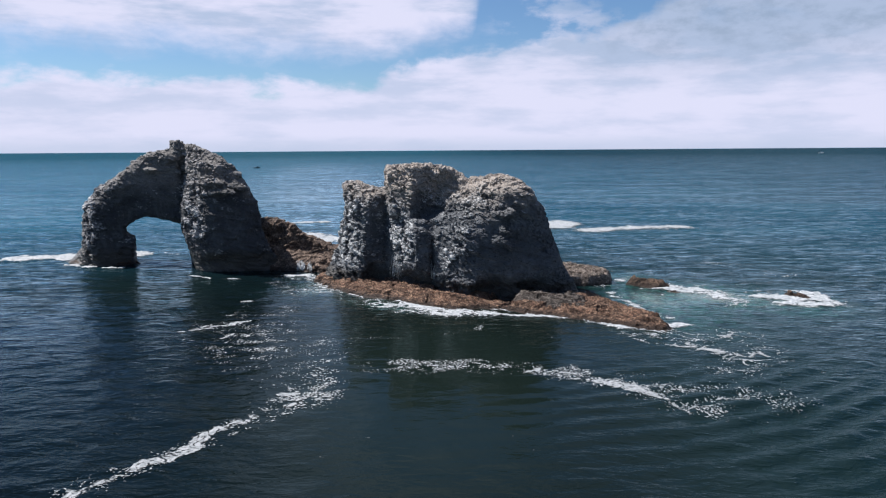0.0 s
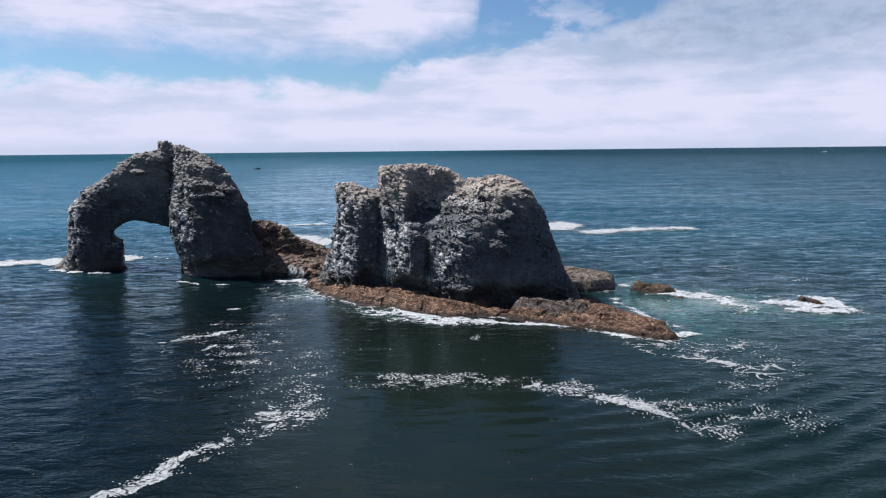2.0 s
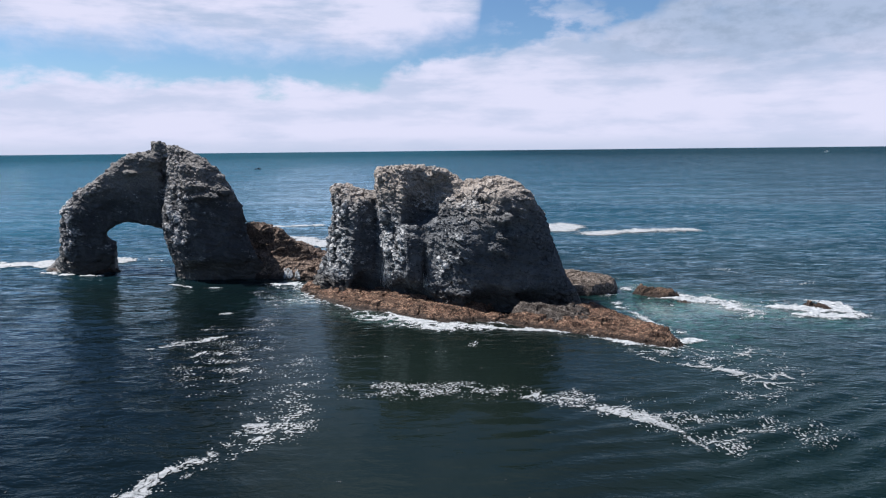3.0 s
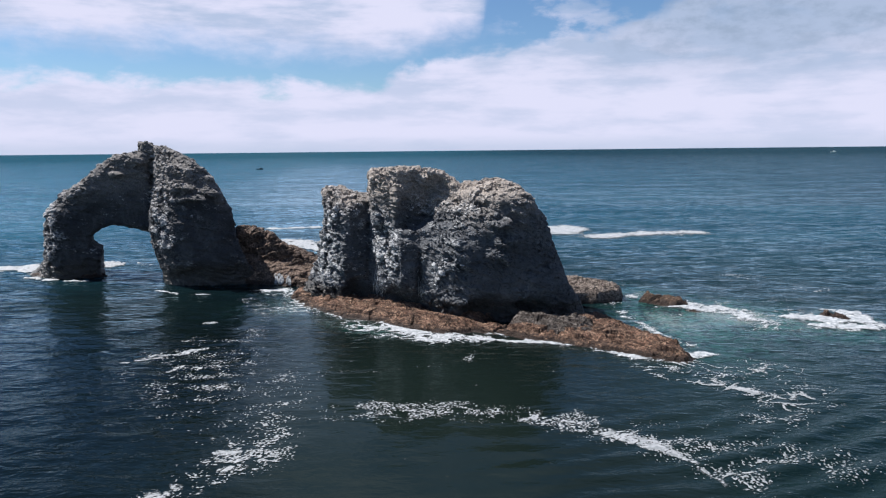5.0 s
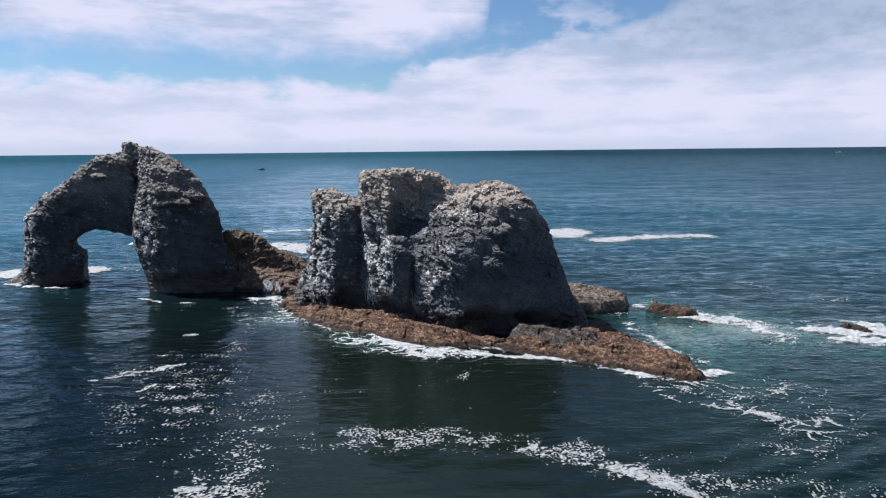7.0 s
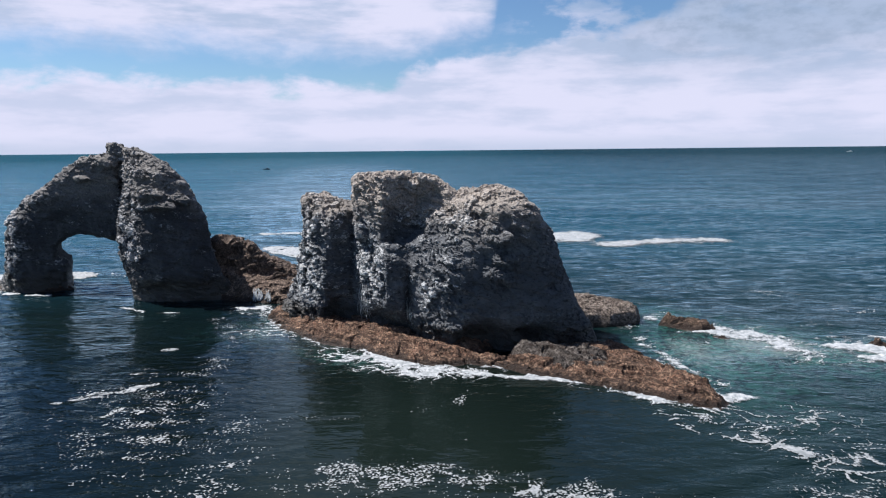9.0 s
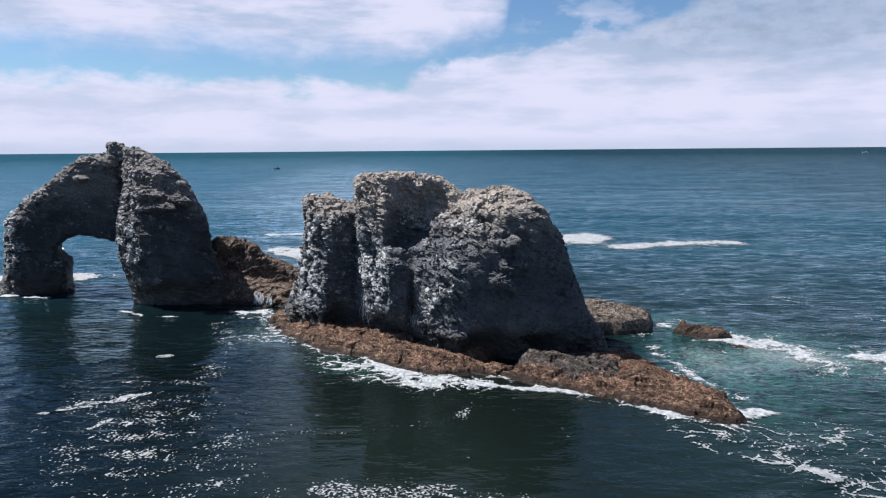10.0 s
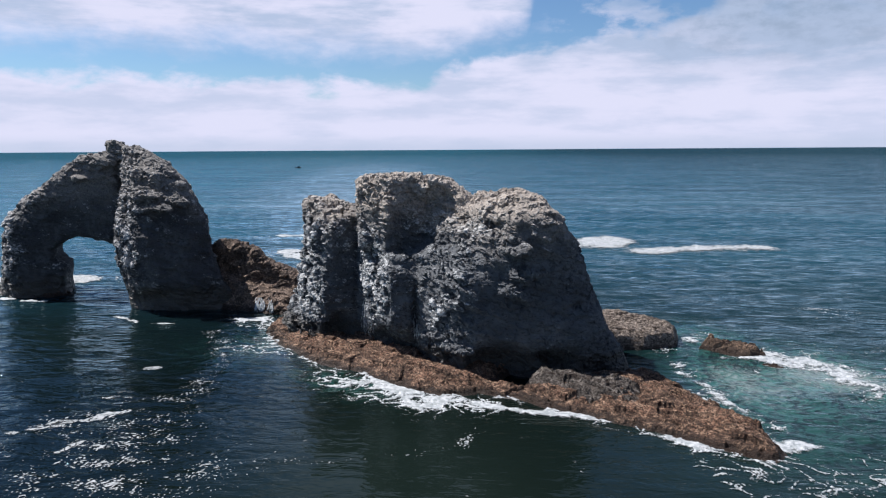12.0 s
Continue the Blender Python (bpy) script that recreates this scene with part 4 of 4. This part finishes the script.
# the flakes around (-18.5, 92) stand in for glints on the ripples
foam("foam_streak", "thin winding streak of white foam flakes, some standing in for glints, on dark water", (-40, 48), (-8, 114), drift_foam,
     lambda x, y: 0.95 * along(x, y, STREAK, 0.95) + 0.55 * along(x, y, [(-27.4, 60.2), (-24.5, 65), (-20, 70)], 0.5) + 0.95 * along(x, y, [(-21.2, 77.8), (-19.6, 78)], 0.65) + 0.8 * along(x, y, [(-18.6, 75.8), (-17.8, 78)], 0.5) + 0.8 * along(x, y, [(-23, 81.2), (-22.2, 81.2)], 0.5) + 0.7 * along(x, y, [(-19.6, 74), (-18.8, 74.6)], 0.5),
     lambda x, y: 0.75 * along(x, y, STREAK + [(-17, 79)], 2.4) + 0.6 * bump_at(x, y, -17, 78.5, 4, 6) + 0.5 * bump_at(x, y, -18.5, 92, 5.5, 16) + 0.3 * bump_at(x, y, -24, 92, 8, 12),
     lambda x, y: 0.5 * bump_at(x, y, -16, 77, 2.4, 3), seed=1.0)
foam("foam_arc", "curved band of broken foam flakes crossing the calm water", (-18, 62), (50, 114), drift_foam,
     lambda x, y: 1.1 * along(x, y, [(17.6, 83.4), (20.3, 81.2), (22.4, 79.8)], 1.3) + 0.8 * along(x, y, [(22, 79.6), (24.4, 77.6), (26.4, 72.5)], 0.6) + 0.75 * along(x, y, [(9.8, 86.2), (10.8, 87)], 0.8) + 0.65 * along(x, y, [(13.4, 86.4), (15.4, 85.6)], 0.7),
     lambda x, y: 1.15 * along(x, y, [(-11, 88), (-7, 89), (-3, 87.6), (0.5, 89.6), (5, 87.8), (10, 87.2), (15, 86)], 2.5) + 0.7 * bump_at(x, y, 0.5, 89.4, 4.6, 2.2) + 0.7 * bump_at(x, y, -7, 88.6, 4, 2.8) + 0.8 * along(x, y, [(14, 86), (20, 82.4), (25, 78), (28, 73)], 3.0) + 0.6 * along(x, y, [(24, 82), (31, 79), (38, 77)], 4.5) + 0.5 * along(x, y, [(-17, 101), (-6, 103), (3, 105.4), (4, 109)], 1.2) + 0.5 * along(x, y, [(3, 106), (5, 110)], 1.4) + 0.3 * bump_at(x, y, 36, 76, 9, 6) + 0.3 * bump_at(x, y, 14.6, 101, 2.5, 5), seed=4.0, fleck=0.85)
foam("foam_patch", "scattered rafts of white foam drifting between arch and stack", (-60, 86), (-20, 146), drift_foam,
     lambda x, y: 0.95 * along(x, y, [(-45.5, 105), (-42.4, 107.6), (-39.5, 109.2), (-36, 112)], 0.8) + 1.0 * along(x, y, [(-41, 115.8), (-37.5, 116.8)], 1.1) + 1.25 * along(x, y, [(-41.7, 126.4), (-40.5, 126.8)], 0.7) + 0.8 * along(x, y, [(-37, 101.5), (-36, 104)], 0.5),
     lambda x, y: 0.45 * bump_at(x, y, -37, 100, 12, 8) + 0.5 * bump_at(x, y, -39, 111, 7, 6) + 0.65 * along(x, y, [(-41, 146), (-36, 138), (-33, 128), (-32, 118)], 3.0) + 0.5 * bump_at(x, y, -29, 104, 7, 14) + 0.4 * bump_at(x, y, -29, 92, 6, 7), seed=8.0)
foam("sparse_foam", "sparse lacy wisps of foam off the shelf tip", (22, 82), (72, 122), drift_foam,
     lambda x, y: 0.35 * along(x, y, [(37, 95.5), (41, 93), (46.5, 95.4)], 0.8), lambda x, y: 0.5 * along(x, y, [(36, 98), (40, 92), (36, 86)], 3.0) + 0.35 * bump_at(x, y, 38, 86, 8, 6),
     lambda x, y: 0.6 * along(x, y, [(26, 105), (29, 100.2), (34, 97.2), (38, 95)], 1.1) + 0.48 * along(x, y, [(37, 97), (40, 93), (46, 95)], 2.4) + 0.5 * bump_at(x, y, 43, 103, 6, 5) + 0.45 * along(x, y, [(34, 110), (36, 104), (34, 98)], 1.4) + 0.4 * bump_at(x, y, 40, 91, 5, 4), seed=12.0)
foam("wave_lace", "thin lace of old foam on the open waves", (50, 140), (88, 176), drift_foam,
     none, lambda x, y: 0.3 * bump_at(x, y, 66, 160, 14, 10), lambda x, y: 0.45 * bump_at(x, y, 64, 166, 7, 5) + 0.45 * bump_at(x, y, 74, 154, 7, 4), cell=0.16, seed=14.0)
RIM = [tuple((STACK @ Vector((u, v, 0)))[:2]) for u, v in ((-36, 2.4), (-28.6, -2.4), (-20.4, -5.6), (-9.8, -7.6), (-1.5, -10.2), (5.7, -10.4), (10.6, -9.0), (16, -7.5), (21, -5.8), (26.8, -5.6), (33.7, -5.8))]
TIP = [tuple((STACK @ Vector((u, v, 0)))[:2]) for u, v in ((33.7, -5.8), (41.6, -6.0), (42.6, -3.2), (36.4, 2.8), (30, 8.6))]
foam("shelf_surf", "white surf washing along the foot of the brown shelf", (-42, 98), (46, 158), white_foam,
     lambda x, y: along(x, y, RIM, 0.9) * np.clip(0.75 + 2.2 * perlin(x / 6, y / 6, 2.2), 0.1, 1.7) + 1.1 * along(x, y, [(-9, 127), (-5, 122.4), (-0.5, 119)], 1.5) + 0.9 * along(x, y, [(7, 120.6), (12, 118), (17, 115.4)], 1.1) + 0.6 * along(x, y, [(-31, 142), (-27, 138)], 1.3) + 0.6 * along(x, y, TIP, 0.5) + 1.5 * bump_at(x, y, 37.2, 109.4, 2.0, 1.2, -0.3),
     lambda x, y: 0.4 * along(x, y, RIM, 2.2),
     lambda x, y: 0.95 * along(x, y, RIM[:6], 4.4) + 0.7 * along(x, y, [(-18, 124), (-8, 119.5), (2, 116)], 2.6) + 0.6 * along(x, y, RIM[5:], 2.0) + 0.75 * along(x, y, TIP, 1.8) + 0.5 * along(x, y, [(28, 104), (36, 100.5), (41, 103)], 1.4) + 0.6 * bump_at(x, y, -31, 137, 5, 4), cell=0.1, thick=0.16, seed=16.0, edge=1.6, cracks=0.75)
foam("reef_surf", "churned white water around the low rocks", (26, 108), (86, 158), white_foam,
     lambda x, y: 0.85 * along(x, y, [(43, 141), (46.5, 139.6), (49, 137.6)], 1.6) + 1.15 * bump_at(x, y, 50.6, 132.6, 3.6, 7.0, 0.2) + 0.9 * along(x, y, [(41, 137.6), (44, 136.6), (47, 135)], 1.2) + 1.6 * along(x, y, [(61.5, 131), (63, 126.6), (69, 126)], 4.0) + 1.3 * along(x, y, [(69.5, 128), (71.5, 132), (68.5, 135.5)], 1.7) + 0.9 * along(x, y, [(36, 138.6), (40, 138), (44, 137.4)], 0.8) + 0.85 * along(x, y, [(30.5, 131), (32.5, 126), (34.6, 116)], 0.8) + 0.9 * along(x, y, [(35.4, 146), (37, 149)], 1.4),
     lambda x, y: 0.5 * bump_at(x, y, 48, 127, 7, 11) + 0.4 * bump_at(x, y, 66, 127.5, 6.5, 7),
     lambda x, y: 0.85 * along(x, y, [(43, 139), (50, 136), (53, 126)], 5.0) + 0.7 * along(x, y, [(31, 134), (33.5, 122), (36.5, 114)], 1.6) + 0.7 * bump_at(x, y, 66, 127.5, 6.5, 7) + 0.35 * bump_at(x, y, 57, 143, 12, 4) + 0.6 * along(x, y, [(29, 139), (36, 146), (39, 151)], 2.2) + 0.4 * along(x, y, [(33, 133), (40, 132)], 2.0), cell=0.12, thick=0.22, seed=20.0, edge=1.2, torn=1.25, cracks=0.2)
foam("breaking_wave", "long low breaker streaks on open water", (18, 214), (104, 280), far_foam,
     lambda x, y: 1.7 * along(x, y, [(46, 234), (58, 240), (70, 243), (80, 243)], 5.5) + 2.6 * bump_at(x, y, 36, 252, 9, 13, -0.4),
     lambda x, y: 0.6 * along(x, y, [(34, 236), (56, 234), (84, 240)], 4), lambda x, y: 0.6 * along(x, y, [(30, 238), (46, 234), (62, 233), (86, 240)], 4.0), cell=0.25, thick=0.3, seed=24.0, edge=0.85, torn=0.5, cracks=0.0)
foam("arch_surf", "white wash breaking against the outer foot of the arch", (-132, 156), (-70, 200), far_foam,
     lambda x, y: 1.5 * along(x, y, [(-120, 178), (-110, 181), (-103, 178)], 4.5) + 1.5 * along(x, y, [(-96, 187), (-90, 184)], 3.4) + 0.95 * along(x, y, [(-101, 166.8), (-94, 164.0), (-84, 162.6)], 0.8),
     lambda x, y: 0.5 * bump_at(x, y, -110, 181, 13, 7), lambda x, y: 0.3 * bump_at(x, y, -82, 186, 9, 6), cell=0.2, thick=0.3, seed=28.0, cracks=0.0)
foam("ridge_surf", "thin foam line at the foot of the pillar and ridge", (-68, 144), (-24, 172), white_foam,
     lambda x, y: 1.05 * along(x, y, [(-63, 153.2), (-57, 149.8)], 0.6) + 0.8 * along(x, y, [(-54, 149), (-50, 149.4)], 0.4) + 1.5 * bump_at(x, y, -37.6, 153.6, 2.8, 1.7, 0.3),
     lambda x, y: 0.4 * along(x, y, [(-48, 152), (-40, 156), (-34, 160)], 3.0), lambda x, y: 0.9 * bump_at(x, y, -36.5, 151.5, 5.0, 3.5), cell=0.16, thick=0.2, seed=32.0)
foam("far_surf", "white surf showing behind the low ridge", (-84, 196), (-24, 276), far_foam,
     lambda x, y: 1.6 * along(x, y, [(-55, 228), (-47, 219), (-40, 213)], 5.0) + 1.1 * along(x, y, [(-70, 262), (-54, 264)], 2.6),
     lambda x, y: 0.5 * bump_at(x, y, -52, 224, 14, 14), lambda x, y: 0.5 * bump_at(x, y, -52, 222, 14, 12) + 0.4 * along(x, y, [(-80, 258), (-54, 264)], 4.0), cell=0.28, thick=0.3, seed=36.0, cracks=0.0)


# ---- water running off the rocks ----
def strand(points, width):
    """A ribbon of falling water, round in section, that widens downwards."""
    bm = bmesh.new()
    rings = []
    for i, p in enumerate(points):
        w = width * (0.55 + 0.6 * i / len(points))
        rings.append([bm.verts.new((p[0] + w * math.cos(a), p[1] + 0.55 * w * math.sin(a), p[2])) for a in (k * math.pi / 3 for k in range(6))])
    for a, b in zip(rings, rings[1:]):
        for k in range(6):
            bm.faces.new((a[k], a[(k + 1) % 6], b[(k + 1) % 6], b[k]))
    bm.faces.new(rings[0][::-1])
    bm.faces.new(rings[-1])
    bmesh.ops.recalc_face_normals(bm, faces=bm.faces)
    for f in bm.faces:
        f.smooth = True
    me = bpy.data.meshes.new("strand")
    bm.to_mesh(me)
    bm.free()
    me.attributes.new("cover", "FLOAT", "POINT").data.foreach_set("value", np.full(len(me.vertices), 1.1, np.float32))
    return me


def run_down(rock, skew, u, top, foot, m, name, label, count, spread, width):
    """Strands of water that follow a rock's face from top to foot."""
    rnd = random.Random(int(u * 10) + 500)
    ob = thing(name, m, label, "waterfall", group="thin falls on the rocks")
    s = rock[:, 0] + skew * rock[:, 1]
    for i in range(count):
        at, points = u + rnd.uniform(-spread, spread), []
        z, end = top - rnd.uniform(0, 0.45) * (top - foot), foot + rnd.uniform(0, 0.25) * (top - foot)
        while z > end:
            at += rnd.uniform(-0.2, 0.2)
            close = rock[(np.abs(s - at) < 0.3) & (np.abs(rock[:, 2] - z) < 0.3)]
            if len(close):
                v = np.percentile(close[:, 1], 4) - 0.03
                if points:
                    v = min(v, points[-1][1] + 0.10)
                points.append((at - skew * v, v, z))
            z -= 0.35
        if len(points) > 2:
            part("strand", strand(points, width * rnd.uniform(0.5, 1.2)), white_foam, ob)


run_down(STACK_SKIN, 0.6, -14.6, 8.5, 2.2, STACK, "water_trickle", "thin white water trickling down a cleft of the stack", 16, 1.3, 0.04)
run_down(STACK_SKIN, 0.6, -5.8, 8.0, 2.6, STACK, "water_trickle", "thin white water trickling down a cleft of the stack", 7, 0.6, 0.04)
run_down(RIDGE_SKIN, 0.55, 1.2, 2.5, 0.0, RIDGE, "waterfall", "short white fall spilling from the brown ridge into the sea", 18, 0.8, 0.13)
run_down(RIDGE_SKIN, 0.55, 3.5, 2.4, 0.0, RIDGE, "waterfall", "short white fall spilling from the brown ridge into the sea", 11, 0.5, 0.10)


# ---- the small boats far out ----
def hull_mesh(length, beam, deep):
    bm = bmesh.new()
    rows = []
    for i in range(9):
        f = i / 8
        w = beam / 2 * (1 - max(0, (f - 0.55) / 0.45) ** 2 * 0.96)
        rise = 0.35 * deep * max(0, f - 0.5) * 2
        x = (f - 0.5) * length
        rows.append([bm.verts.new(p) for p in ((x, -w, deep + rise), (x, -w * 0.75, 0), (x, 0, -0.3), (x, w * 0.75, 0), (x, w, deep + rise))])
    for a, b in zip(rows, rows[1:]):
        for j in range(4):
            bm.faces.new((a[j], a[j + 1], b[j + 1], b[j]))
        bm.faces.new((a[0], b[0], b[4], a[4]))
    bm.faces.new(rows[0])
    bmesh.ops.recalc_face_normals(bm, faces=bm.faces)
    me = bpy.data.meshes.new("hull")
    bm.to_mesh(me)
    bm.free()
    return me


def box_mesh(name, size, at, cut=0.06):
    bm = bmesh.new()
    bmesh.ops.create_cube(bm, size=1, matrix=Matrix.Translation(at) @ Matrix.Diagonal((*size, 1)))
    bmesh.ops.bevel(bm, geom=list(bm.edges), offset=cut, segments=2, affect="EDGES")
    me = bpy.data.meshes.new(name)
    bm.to_mesh(me)
    bm.free()
    return me


def plain(name, colour, rough=0.5):
    m, t, bsdf = material(name)
    at = nd(t, "ShaderNodeTexCoord").outputs["Object"]
    t.links.new(blend(t, step(t, grain(t, at, 1.5, 5, 0.6), 0.35, 0.7), (*colour, 1), (*[c * 0.7 for c in colour], 1)), bsdf.inputs["Base Color"])
    bsdf.inputs["Roughness"].default_value = rough
    return m


dark_hull, pale_cabin = plain("dark hull paint", (0.03, 0.035, 0.045)), plain("white boat paint", (0.7, 0.7, 0.68))


def boat(m, hull_paint, label, size):
    b = thing("fishing_boat", m, label, "boat", group="boats far out")
    part("hull", hull_mesh(size, size * 0.28, size * 0.12), hull_paint, b)
    part("cabin", box_mesh("cabin", (size * 0.25, size * 0.2, size * 0.16), (size * 0.12, 0, size * 0.2)), pale_cabin if hull_paint is pale_cabin else dark_hull, b)


boat(pose(-297, 966, 0.1, 0, 0, 8), dark_hull, "tiny dark fishing boat far out on the open sea", 9.0)
boat(pose(1142, 2159, 0.1, 0, 0, -15), pale_cabin, "tiny white boat near the horizon", 16.0)
